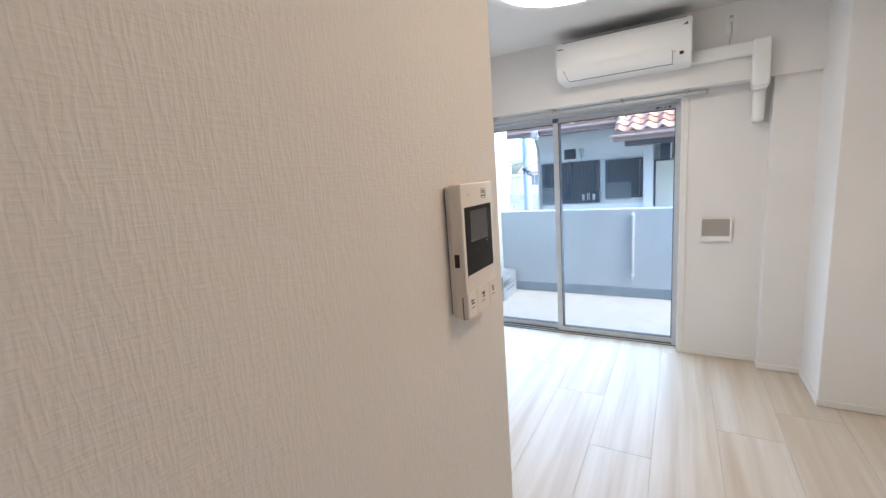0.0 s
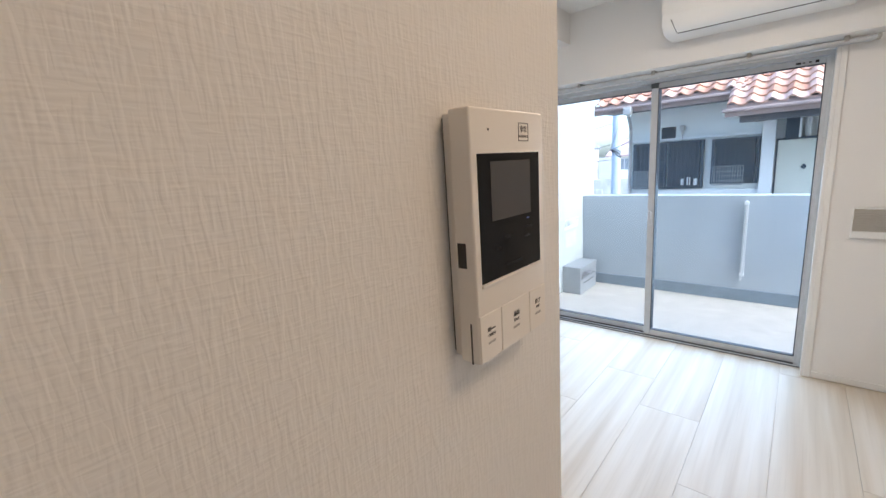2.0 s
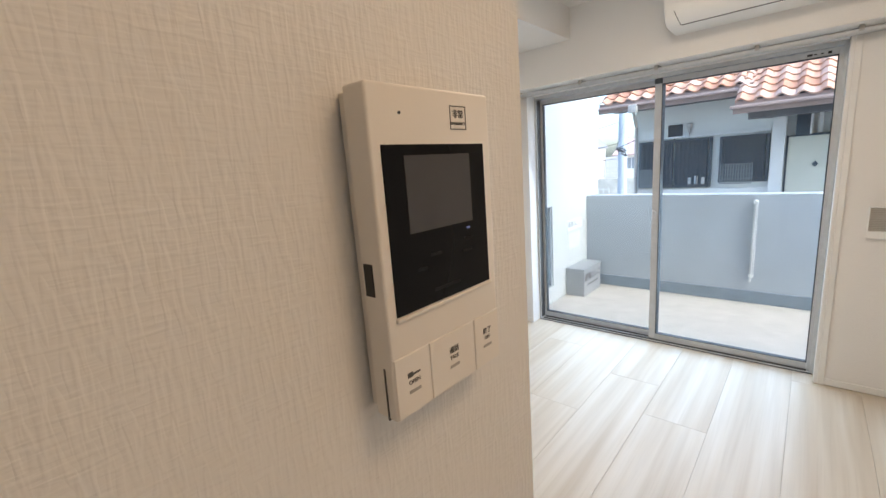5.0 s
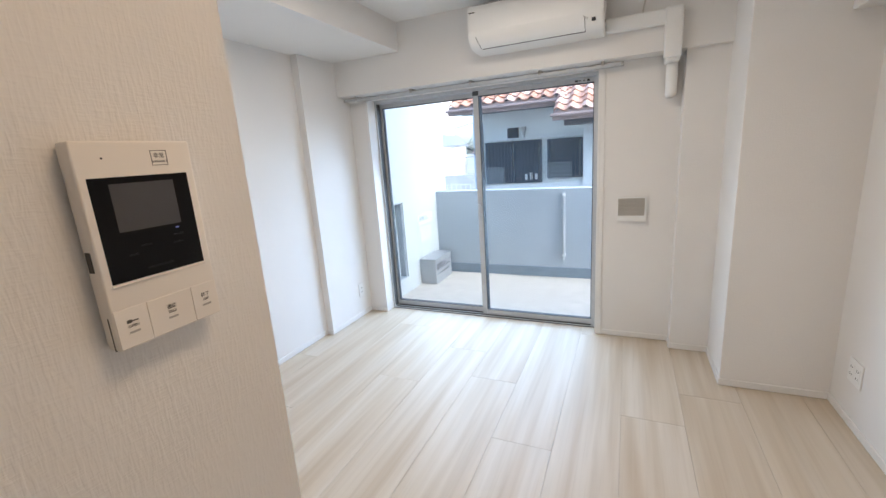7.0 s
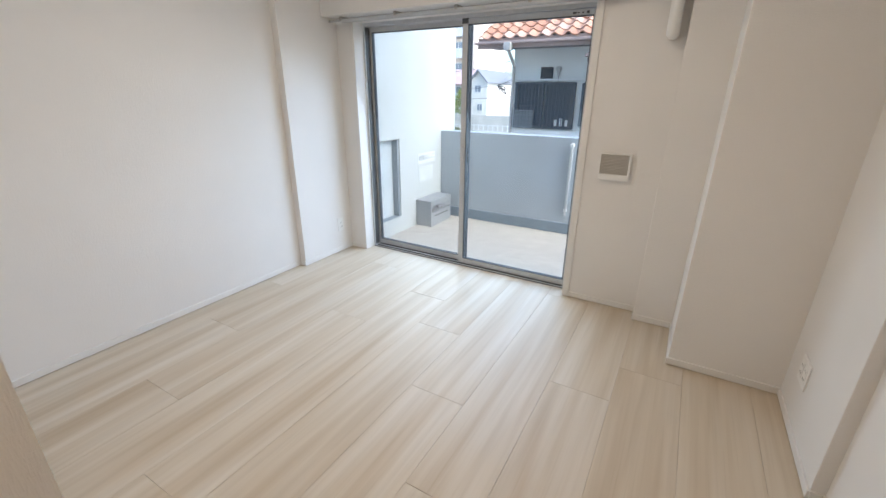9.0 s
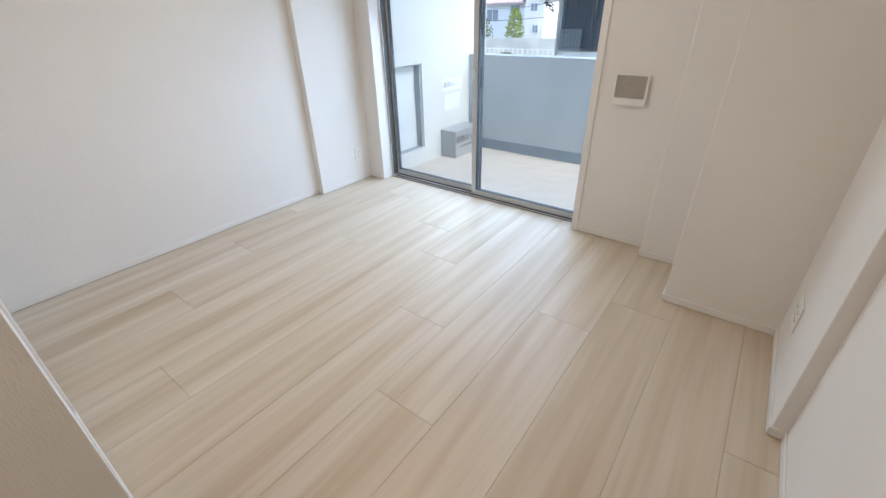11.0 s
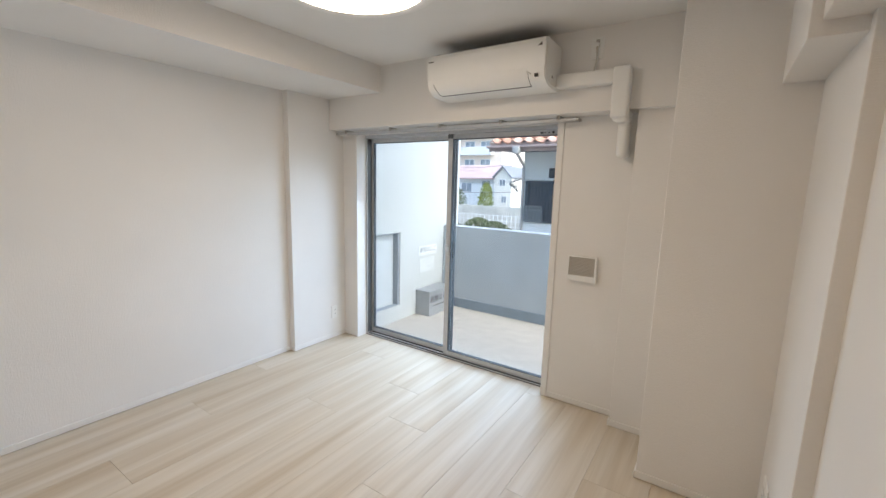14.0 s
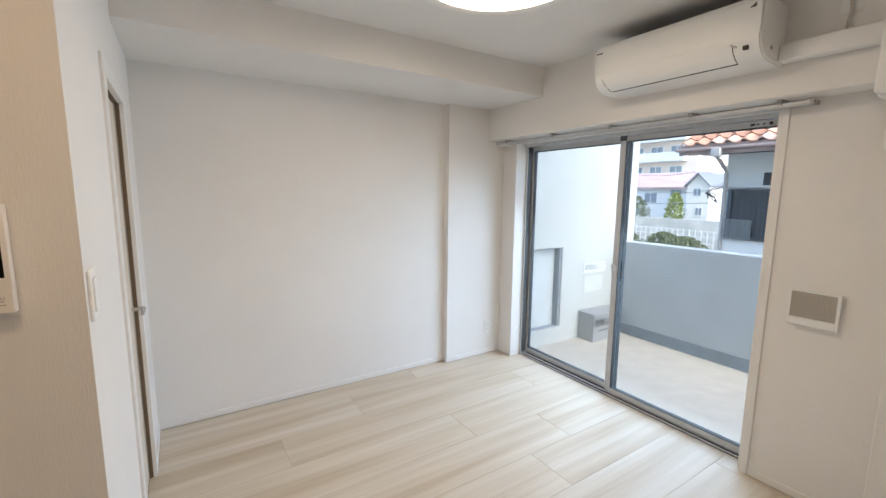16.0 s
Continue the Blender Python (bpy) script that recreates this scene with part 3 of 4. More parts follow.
# ---- closet door ----
def closet_door():
    d = thing("door_1", (DX0, PY, 0), "cream closet door with a lever handle in a white frame", "door", kind="structure")
    f = bmesh.new()
    add_box(f, DX0 - 0.045, DX0 + 0.02, PY - 0.12, PY + 0.010, 0, DZ + 0.045, 0.003)
    add_box(f, DX1 - 0.02, DX1 + 0.045, PY - 0.12, PY + 0.010, 0, DZ + 0.045, 0.003)
    add_box(f, DX0 + 0.02, DX1 - 0.02, PY - 0.12, PY + 0.010, DZ - 0.02, DZ + 0.045, 0.003)
    own("door_frame", f, TRIM, d)
    leaf = own("door_leaf", box(DX0 + 0.031, DX1 - 0.0235, PY - 0.060, PY - 0.027, 0.008, DZ - 0.027, 0.002), DOOR_M, d, "cream flush door leaf, closed")
    # dark strips on jamb and head paint the shaded reveal
    rv = box(DX0 + 0.0195, DX0 + 0.0215, PY - 0.024, PY - 0.008, 0.004, DZ - 0.021)
    add_box(rv, DX0 + 0.0215, DX1 - 0.021, PY - 0.036, PY - 0.012, DZ - 0.0225, DZ - 0.0195)
    own("shadow_gap", rv, GAP_SHADE, d, "dark brown strips painting the shade round the door leaf")
    # dark sheet added so the gap beside the leaf looks unlit
    own("closet_back", box(DX0 + 0.021, DX1 - 0.021, PY - 0.118, PY - 0.085, 0.002, DZ - 0.021), GAP_SHADE, d, "dark brown sheet painting the darkness behind the door gap")
    hb = rod((DX0 + 0.09, PY - 0.037, 0.915), (DX0 + 0.09, PY + 0.022, 0.915), 0.009)
    add_rod(hb, (DX0 + 0.09, PY + 0.020, 0.915), (DX0 + 0.19, PY + 0.020, 0.915), 0.008)
    add_rod(hb, (DX0 + 0.09, PY - 0.038, 0.915), (DX0 + 0.09, PY - 0.029, 0.915), 0.024, 24)
    own("door_handle", hb, CHROME, leaf, "satin metal lever handle", smooth=True)


closet_door()


# ---- ceiling lamp and hall lamp ----
def ceiling_lamp(name, x, y, r, z, dif, label):
    c = thing(name, (x, y, CEIL_Z), label, "ceiling light")
    h = CEIL_Z - z
    part("rim", lathe([(r * 0.90, 0.0), (r, -0.006), (r, -h * 0.62), (r * 0.985, -h * 0.74), (r * 0.90, -h * 0.80), (r * 0.84, -h * 0.74)], 64), LAMP_RIM, c, "white translucent rim", True)
    part("diffuser", lathe([(r * 0.845, -h * 0.55), (r * 0.845, -h * 0.76), (r * 0.78, -h * 0.88), (r * 0.55, -h * 0.97), (r * 0.2, -h)], 64), dif, c, "glowing warm white diffuser", True)


ceiling_lamp("ceiling_lamp", -0.215, 2.275, 0.385, 2.285, LAMP, "round warm white ceiling lamp, switched on")
ceiling_lamp("kitchen_lamp", 0.78, 0.96, 0.27, 2.30, HALL, "small round warm ceiling lamp, switched on")


# ---- balcony ----
structure("balcony_floor", box(-2.1, 2.6, 3.866, PAR_Y + 0.02, BAL_Z - 0.2, BAL_Z), VINYL, "beige non-slip balcony sheet floor", "balcony floor")
structure("parapet", box(BAL_X, 2.6, PAR_Y, PAR_Y + 0.16, BAL_Z - 0.5, PAR_Z, 0.008), CONC, "painted concrete balcony parapet", "parapet")
structure("parapet_band", box(BAL_X, 2.42, PAR_Y - 0.012, PAR_Y + 0.002, BAL_Z, BAL_Z + 0.125, 0.004), BAND, "grey waterproof upstand along the parapet", "upstand")
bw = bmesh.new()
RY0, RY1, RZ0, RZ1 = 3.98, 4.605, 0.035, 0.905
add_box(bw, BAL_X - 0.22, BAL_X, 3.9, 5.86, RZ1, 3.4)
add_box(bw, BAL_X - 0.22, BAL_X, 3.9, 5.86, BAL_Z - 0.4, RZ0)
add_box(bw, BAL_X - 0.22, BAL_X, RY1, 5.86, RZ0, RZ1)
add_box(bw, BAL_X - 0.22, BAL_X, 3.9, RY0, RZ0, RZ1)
structure("balcony_wall", bw, CONC_LIT, "painted concrete side wall of the balcony", "wall")
rp = thing("hatch_panel", (BAL_X - 0.1, 4.3, RZ0), "pale panel in a grey frame set into the balcony wall", "wall panel")
fr = bmesh.new()
for a in ((RY0, RY0 + 0.03, RZ0, RZ1), (RY1 - 0.03, RY1, RZ0, RZ1), (RY0 + 0.03, RY1 - 0.03, RZ0, RZ0 + 0.006), (RY0 + 0.03, RY1 - 0.03, RZ1 - 0.012, RZ1)):
    add_box(fr, BAL_X - 0.115, BAL_X - 0.012, a[0], a[1], a[2], a[3], 0.001)
own("panel_frame", fr, plain("grey_frame", (0.30, 0.33, 0.35), 0.5, 0.2), rp, "dull grey metal frame")
own("panel", box(BAL_X - 0.10, BAL_X - 0.085, RY0 + 0.028, RY1 - 0.028, RZ0 + 0.005, RZ1 - 0.011), plain("pale_panel", (0.54, 0.575, 0.58), 0.5), rp)
structure("balcony_wall_far", box(2.4, 2.6, 3.9, PAR_Y, BAL_Z - 0.4, PAR_Z), CONC, "painted concrete side wall of the balcony", "wall")
ow = bmesh.new()
add_box(ow, -2.09, XP - 0.02, 3.9, 3.905, -0.5, 3.4)
add_box(ow, XC, 2.6, 3.9, 3.905, -0.5, 3.4)
add_box(ow, XP - 0.02, XC, 3.9, 3.905, 1.92, 3.4)
structure("outer_wall", ow, CONC, "painted concrete outer wall of the building", "wall")
# unseen block, added over the room to keep the balcony in shade
structure("upper_storey", box(-2.2, 2.6, BACK - 0.4, 3.9, CEIL_Z + 0.15, 6.4), CONC, "unseen concrete block added above the room to shade the balcony", "storey")


def ladder_box():
    b = thing("ladder_box", (BAL_X, 5.2, BAL_Z), "grey steel emergency ladder box standing on the balcony floor", "ladder box")
    own("case", box(BAL_X + 0.004, BAL_X + 0.215, 4.91, 5.39, BAL_Z, 0.135, 0.004), STEEL, b)
    own("lid", box(BAL_X + 0.002, BAL_X + 0.219, 4.905, 5.395, 0.135, 0.165, 0.004), STEEL, b)
    words("避難はしご", 0.090, BLACK, b, (BAL_X + 0.2165, 5.145, 0.055), 90, "black printed lettering")
    own("small_print", box(BAL_X + 0.214, BAL_X + 0.2162, 5.0, 5.31, -0.035, -0.025), INK, b)
    s = thing("wall_sign", (BAL_X, 5.15, 0.57), "white emergency ladder sign fixed to the balcony wall", "sign")
    own("plate", box(BAL_X, BAL_X + 0.004, 4.955, 5.345, 0.575, 0.695, 0.001), SIGN_W, s)
    words("避難はしご", 0.072, plain("grey_ink", (0.13, 0.15, 0.16), 0.6), s, (BAL_X + 0.0045, 5.15, 0.64), 90, "grey printed lettering")
    own("rule", box(BAL_X + 0.004, BAL_X + 0.0046, 4.98, 5.32, 0.588, 0.592), GREY_PL, s)
    n = thing("notice", (BAL_X, 5.15, 0.40), "pale paper notice on the balcony wall", "notice")
    own("sheet", box(BAL_X, BAL_X + 0.002, 4.98, 5.30, 0.36, 0.54), plain("pale_paper", (0.545, 0.57, 0.56), 0.7), n)


ladder_box()


def drying_arm():
    a = thing("drying_arm", (-0.225, PAR_Y, 0.08), "folded white laundry pole arm fixed to the parapet", "laundry arm")
    x, y = -0.225, PAR_Y - 0.03
    own("post", box(x - 0.008, x + 0.008, y - 0.004, PAR_Y, 0.07, 0.88, 0.003), SIGN_W, a)
    arm = own("arm", box(x + 0.012, x + 0.024, y - 0.018, y - 0.004, 0.12, 0.86, 0.003), SIGN_W, a)
    for k in range(7):
        z = 0.22 + 0.09 * k
        own("pole_hook", box(x + 0.008, x + 0.030, y - 0.022, y + 0.002, z + 0.03 * (k % 2), z + 0.014 + 0.03 * (k % 2), 0.003), ALU, arm)
    for z in (0.12, 0.84):
        own("bracket", box(x - 0.014, x + 0.026, y - 0.010, PAR_Y, z, z + 0.03, 0.003), WHITE_PL, a)


drying_arm()

# ---- outside: ground ----
GROUND_Z = -3.0
gm = bmesh.new()
bmesh.ops.create_grid(gm, x_segments=1, y_segments=1, size=900.0, matrix=Matrix.Translation((0, 0, GROUND_Z)))
structure("ground", gm, plain("pale_ground", (0.32, 0.30, 0.27), 0.9, vary=0.25, scale=0.15), "pale paved ground reaching the horizon", "ground")

STUCCO = plain("grey_stucco", (0.74, 0.745, 0.70), 0.9, vary=0.06, scale=1.5, relief=0.3, fine=80.0)
STUCCO_W = plain("white_stucco", (0.70, 0.70, 0.68), 0.9, vary=0.04, scale=1.5)
FASCIA = plain("brown_fascia", (0.34, 0.255, 0.225), 0.6, vary=0.1)
SOFFIT = plain("dark_soffit", (0.10, 0.10, 0.105), 0.8)
SASH_D = plain("dark_window_frame", (0.07, 0.085, 0.10), 0.4, 0.5)
PANE_D = plain("dark_pane", (0.05, 0.072, 0.095), 0.12)
# far panes: the sky's reflection is put into a lighter base colour
PANE_F = plain("sky_lit_pane", (0.24, 0.27, 0.30), 0.15)
RACK_M = plain("grey_wire", (0.22, 0.24, 0.25), 0.5)
GRILLE = plain("grille_bars", (0.07, 0.085, 0.10), 0.5, 0.6)
HDOOR = plain("pale_green_door", (0.55, 0.55, 0.47), 0.6)


def tile_material():
    m, t, b = shader("terracotta_tile")
    oi = t.nodes.new("ShaderNodeObjectInfo")
    c = ramp(t, oi.outputs["Random"], (0.0, (0.44, 0.205, 0.115)), (0.35, (0.54, 0.29, 0.18)), (0.7, (0.62, 0.385, 0.27)), (1.0, (0.66, 0.47, 0.37)))
    n = node(t, "ShaderNodeTexNoise", Scale=14.0, Detail=5.0)
    link(t, coords(t), n.inputs["Vector"])
    mx = t.nodes.new("ShaderNodeMix")
    mx.data_type, mx.blend_type = "RGBA", "MULTIPLY"
    mx.inputs["Factor"].default_value = 0.6
    link(t, c, mx.inputs["A"])
    link(t, ramp(t, n.outputs["Fac"], (0.3, (0.65, 0.62, 0.6)), (0.7, (1, 1, 1))), mx.inputs["B"])
    link(t, mx.outputs["Result"], b.inputs["Base Color"])
    b.inputs["Roughness"].default_value = 0.55
    return m


TILE = tile_material()


def pantile():
    """One S-shaped clay tile, 0.25 wide and 0.30 long, its lower edge at y = 0."""
    bm = bmesh.new()
    n, top, low = 8, [], []
    for k in range(n + 1):
        u = k / n
        z = 0.042 * math.sin(2 * math.pi * u) * (1.0 if u < 0.5 else 0.45)
        top.append((0.255 * u, z))
        low.append((0.255 * u, z - 0.022))
    rows = []
    for y, lift in ((0.0, 0.018), (0.31, -0.012)):
        rows.append([[bm.verts.new((x, y, z + lift)) for x, z in side] for side in (top, low)])
    for k in range(n):
        bm.faces.new((rows[0][0][k], rows[0][0][k + 1], rows[1][0][k + 1], rows[1][0][k]))
        bm.faces.new((rows[0][1][k], rows[0][1][k + 1], rows[0][0][k + 1], rows[0][0][k]))
    bmesh.ops.recalc_face_normals(bm, faces=bm.faces)
    return mesh_of(bm, "roof_tile", TILE, True)


TILE_MESH = pantile()


def tiled_roof(parent, x0, x1, y0, z0, slope, rows):
    """A pitched roof: deck, eave board, gutter and rows of clay tiles that overlap down the slope."""
    run = rows * 0.25
    deck = prism([(y0, z0 - 0.05), (y0 + run * math.cos(radians(slope)), z0 - 0.05 + run * math.sin(radians(slope))),
                  (y0 + run * math.cos(radians(slope)), z0 - 0.16 + run * math.sin(radians(slope))), (y0, z0 - 0.13)], "x", x0, x1)
    deck_ob = own("roof", deck, SOFFIT, parent, "dark boarded roof deck")
    own("eave_board", box(x0 - 0.02, x1, y0 - 0.03, y0 + 0.0, z0 - 0.15, z0 - 0.02, 0.004), FASCIA, deck_ob, "brown eave board")
    g = bmesh.new()
    add_box(g, x0 - 0.05, x1, y0 - 0.12, y0 - 0.031, z0 - 0.085, z0 - 0.035, 0.015)
    own("tile_filler", box(x0, x1, y0 - 0.035, y0 + 0.02, z0 - 0.03, z0 + 0.028), FASCIA, deck_ob)
    own("gutter", g, FASCIA, deck_ob, "brown rain gutter")
    base = Vector()
    p = deck_ob
    while p:
        base, p = base + p.location, p.parent
    cols = int((x1 - x0) / 0.235)
    for r in range(rows):
        for c in range(cols):
            ob = new("roof_tile", TILE_MESH)
            ob.parent = deck_ob
            d = r * 0.25
            ob.location = Vector((x0 + c * 0.235 + random.uniform(-0.004, 0.004), y0 - 0.06 + d * math.cos(radians(slope)), z0 + 0.015 + d * math.sin(radians(slope)))) - base
            ob.rotation_euler = (radians(slope), 0, random.uniform(-0.012, 0.012))
    return deck_ob


def grilled_window(parent, x0, x1, z0, z1, y, leaves=2):
    f = bmesh.new()
    for a in ((x0, x0 + 0.05, z0, z1), (x1 - 0.05, x1, z0, z1), (x0 + 0.05, x1 - 0.05, z0, z0 + 0.05), (x0 + 0.05, x1 - 0.05, z1 - 0.05, z1)):
        add_box(f, a[0], a[1], y - 0.07, y + 0.02, a[2], a[3], 0.004)
    w = own("window", f, SASH_D, parent, "dark framed window behind a metal grille")
    for k in range(leaves):
        a = x0 + 0.05 + (x1 - x0 - 0.1) * k / leaves
        b = x0 + 0.05 + (x1 - x0 - 0.1) * (k + 1) / leaves
        own("pane", box(a + 0.012, b - 0.012, y - 0.02 - 0.012 * k, y - 0.012 - 0.012 * k, z0 + 0.05, z1 - 0.05), PANE_D, w, "dark glass pane")
    n = int((x1 - x0) / 0.07)
    for k in range(1, n):
        xx = x0 + (x1 - x0) * k / n
        own("grille_bar", box(xx - 0.007, xx + 0.007, y - 0.105, y - 0.09, z0 + 0.01, z1 - 0.01), GRILLE, w)
    for zz in (z0 + 0.03, (z0 + z1) / 2, z1 - 0.03):
        own("grille_rail", box(x0, x1, y - 0.115, y - 0.105, zz - 0.009, zz + 0.009), GRILLE, w)
    return w


def neighbour_house():
    h = thing("neighbour_house", (-0.3, 9.7, GROUND_Z), "grey stucco house with orange clay tiled roofs", "house")
    y = 9.7
    own("wall", box(-2.57, 3.4, y, y + 5.5, GROUND_Z, 2.9), STUCCO, h, "grey stucco wall")
    own("lower_wall", box(-2.56, 3.4, y - 0.03, y, GROUND_Z, 0.655, 0.004), STUCCO_W, h, "pale stucco below the windows")
    own("ledge", box(-2.57, -0.41, y - 0.06, y, 1.60, 1.64, 0.004), STUCCO_W, h)
    own("pier", box(-0.39, -0.21, y - 0.12, y, GROUND_Z, 1.95, 0.004), STUCCO_W, h, "white wall pier")
    grilled_window(h, -2.48, -1.24, 0.675, 1.575, y - 0.01)
    grilled_window(h, -1.12, -0.405, 0.755, 1.56, y - 0.01, 1)
    it = bmesh.new()
    for k in range(3):
        add_rod(it, (-1.58 + 0.11 * k, y - 0.07, 0.74), (-1.58 + 0.11 * k, y - 0.07, 0.86 + 0.03 * (k % 2)), 0.03, 10)
    own("bottle", it, STUCCO_W, h, "pale bottles behind the grille")
    for a, b, zz in ((-2.46, -2.05, 0.98), (-1.08, -0.62, 1.02)):
        rk = bmesh.new()
        for k in range(13):
            xx = a + (b - a) * k / 12
            add_box(rk, xx - 0.006, xx + 0.006, y - 0.155, y - 0.14, zz - 0.28, zz + 0.05)
        for z2 in (zz - 0.28, zz - 0.20, zz - 0.12, zz - 0.04, zz + 0.05):
            add_box(rk, a, b, y - 0.162, y - 0.155, z2 - 0.008, z2 + 0.008)
        own("rack", rk, RACK_M, h, "pale wire rack on the window grille")
    d = own("door", box(-0.17, 0.62, y - 0.05, y, -0.4, 1.465, 0.004), HDOOR, h, "pale greenish door")
    df = bmesh.new()
    add_box(df, -0.195, -0.17, y - 0.06, y, -0.4, 1.49)
    add_box(df, 0.62, 0.645, y - 0.06, y, -0.4, 1.49)
    add_box(df, -0.17, 0.62, y - 0.06, y, 1.465, 1.49)
    own("door_frame", df, SASH_D, d)
    own("door_knob", prism([(0.185, 0.965), (0.225, 1.015), (0.185, 1.065), (0.145, 1.015)], "y", y - 0.068, y - 0.05), SASH_D, d, "dark diamond-shaped door ornament")
    v = own("vent", box(-1.98, -1.735, y - 0.03, y, 1.64, 1.855, 0.004), BLACK, h, "dark wall vent with slats")
    for k in range(5):
        own("slat", box(-1.97, -1.745, y - 0.045, y - 0.03, 1.665 + 0.037 * k, 1.677 + 0.037 * k), GRILLE, v)
    li = box(-1.66, -1.57, y - 0.09, y, 1.77, 1.86, 0.015)
    add_rod(li, (-1.615, y - 0.05, 1.69), (-1.615, y - 0.05, 1.77), 0.03, 12)
    own("outside_light", li, GREY_PL, h, "small grey outside light")
    own("cable", rod((-1.615, y - 0.03, 1.57), (-1.615, y - 0.03, 1.69), 0.008, 6), BLACK, h)
    own("cable", rod((-1.86, y - 0.02, 1.57), (-1.86, y - 0.02, 1.64), 0.008, 6), BLACK, h)
    un = own("outdoor_unit", box(-0.085, 0.105, y - 0.24, y - 0.02, 1.50, 1.80, 0.01), SASH_D, h, "dark ventilation unit under the eave")
    own("fan_grille", lathe([(0.075, 0.0), (0.080, 0.006), (0.068, 0.012), (0.02, 0.008)], 24), GRILLE, un, "round dark fan grille").matrix_local = Matrix.Translation((0.31, -0.241, 1.65 - GROUND_Z)) @ Matrix.Rotation(radians(90), 4, "X")
    own("unit_frame", box(0.085, 0.112, y - 0.25, y - 0.02, 1.49, 1.81, 0.006), STUCCO_W, un, "pale side plate")
    for a in (0.20, 0.34):
        own("pipe", rod((a, y - 0.08, 1.50), (a, y - 0.08, 1.86), 0.035, 10), STUCCO_W, un, "pale pipe beside the unit")
    own("bracket", box(-0.10, 0.42, y - 0.22, y - 0.02, 1.482, 1.50), GRILLE, un)
    tiled_roof(h, -2.98, -0.62, 8.86, 2.30, 27, 15)
    own("soffit", box(-2.96, 3.4, 8.90, y, 2.20, 2.235), SOFFIT, h, "dark boarded eave soffit")
    tiled_roof(h, -0.78, 2.9, 8.35, 2.00, 28, 16)
    own("soffit", box(-0.66, 2.9, 8.42, y - 0.33, 1.86, 1.90), SOFFIT, h, "dark boarded eave soffit")
    own("eave_beam", box(-0.62, 2.9, 8.45, 8.60, 1.76, 1.862, 0.004), SOFFIT, h, "dark eave beam")
    own("eave_bracket", box(-0.50, -0.38, 8.5, y - 0.02, 1.80, 1.86), SOFFIT, h)
    dp = bmesh.new()
    for p, q in (((-2.35, 8.76, 2.20), (-2.35, 8.80, 2.10)), ((-2.35, 8.80, 2.10), (-2.54, 9.62, 1.90)), ((-2.54, 9.62, 1.90), (-2.54, 9.62, GROUND_Z))):
        add_rod(dp, p, q, 0.032, 10)
    add_box(dp, -2.42, -2.28, 8.70, 8.83, 2.10, 2.24, 0.01)
    own("downpipe", dp, GREY_PL, h, "grey brown rain downpipe", smooth=True)


neighbour_house()


# ---- outside: the street beyond ----
CREAM = plain("cream_render", (0.72, 0.69, 0.62), 0.9)
TAN_W = plain("tan_tile_wall", (0.70, 0.60, 0.51), 0.85)
REDROOF = plain("red_brown_roof", (0.46, 0.34, 0.32), 0.8, vary=0.2, scale=1.0)
GREYROOF = plain("grey_roof", (0.22, 0.23, 0.25), 0.8, vary=0.15, scale=1.0)
LEAFY = plain("yellow_green_leaves", (0.20, 0.23, 0.05), 0.8, vary=0.35, scale=1.2)
LEAF_D = plain("dark_leaves", (0.13, 0.15, 0.075), 0.85, vary=0.35, scale=1.2)
BARK = plain("bark", (0.12, 0.09, 0.07), 0.9, vary=0.2)


def far_house(x0, x1, y, eave, ridge, wall, roof, label, gable_front=False, wins=()):
    h = thing("house", ((x0 + x1) / 2, y, GROUND_Z), label, "house", "houses beyond the road")
    own("wall", box(x0, x1, y, y + 7, GROUND_Z, eave), wall, h)
    if gable_front:
        xm = (x0 + x1) / 2
        own("gable", prism([(x0, eave), (x1, eave), (xm, ridge - 0.15)], "y", y, y + 7), wall, h)
        for s in (-1, 1):
            xe = xm + s * (x1 - x0) * 0.58
            ze = eave - (ridge - eave) * 0.16
            own("roof", prism([(xm, ridge), (xe, ze), (xe, ze - 0.14), (xm, ridge - 0.16)], "y", y - 0.35, y + 7.3), roof, h)
    else:
        own("roof", prism([(y - 0.5, eave - 0.05), (y + 3.5, ridge), (y + 7.5, eave - 0.05), (y + 7.5, eave - 0.2), (y + 3.5, ridge - 0.2), (y - 0.5, eave - 0.2)], "x", x0 - 0.4, x1 + 0.4), roof, h)
    for a, b, c, d in wins:
        w = own("window", box(a, b, y - 0.05, y + 0.02, c, d), STUCCO_W, h)
        m = (a + b) / 2
        own("pane", box(a + 0.06, m - 0.03, y - 0.07, y - 0.04, c + 0.06, d - 0.06), PANE_F, w)
        own("pane", box(m + 0.03, b - 0.06, y - 0.07, y - 0.04, c + 0.06, d - 0.06), PANE_F, w)
    return h


far_house(-18.75, -16.85, 40, 2.4, 3.4, CREAM, GREYROOF, "cream gabled house beyond the road", True, ((-18.2, -17.5, 1.3, 2.0), (-17.9, -17.3, -0.4, 0.3)))
far_house(-27.5, -20.3, 43, 2.2, 3.75, STUCCO_W, REDROOF, "white house with a red-brown roof", False, ((-21.9, -20.8, 1.2, 1.9), (-24.6, -23.2, 0.5, 1.6)))
far_house(-15.2, -11.2, 46, 1.4, 3.0, CREAM, REDROOF, "cream house with a red-brown roof", False, ((-14.4, -13.2, -0.2, 1.0), (-12.8, -11.8, -0.2, 1.0)))
far_house(-12.0, -8.0, 52, 3.0, 4.6, STUCCO_W, GREYROOF, "white house with a grey roof", False, ((-11.0, -9.4, 0.8, 2.0),))


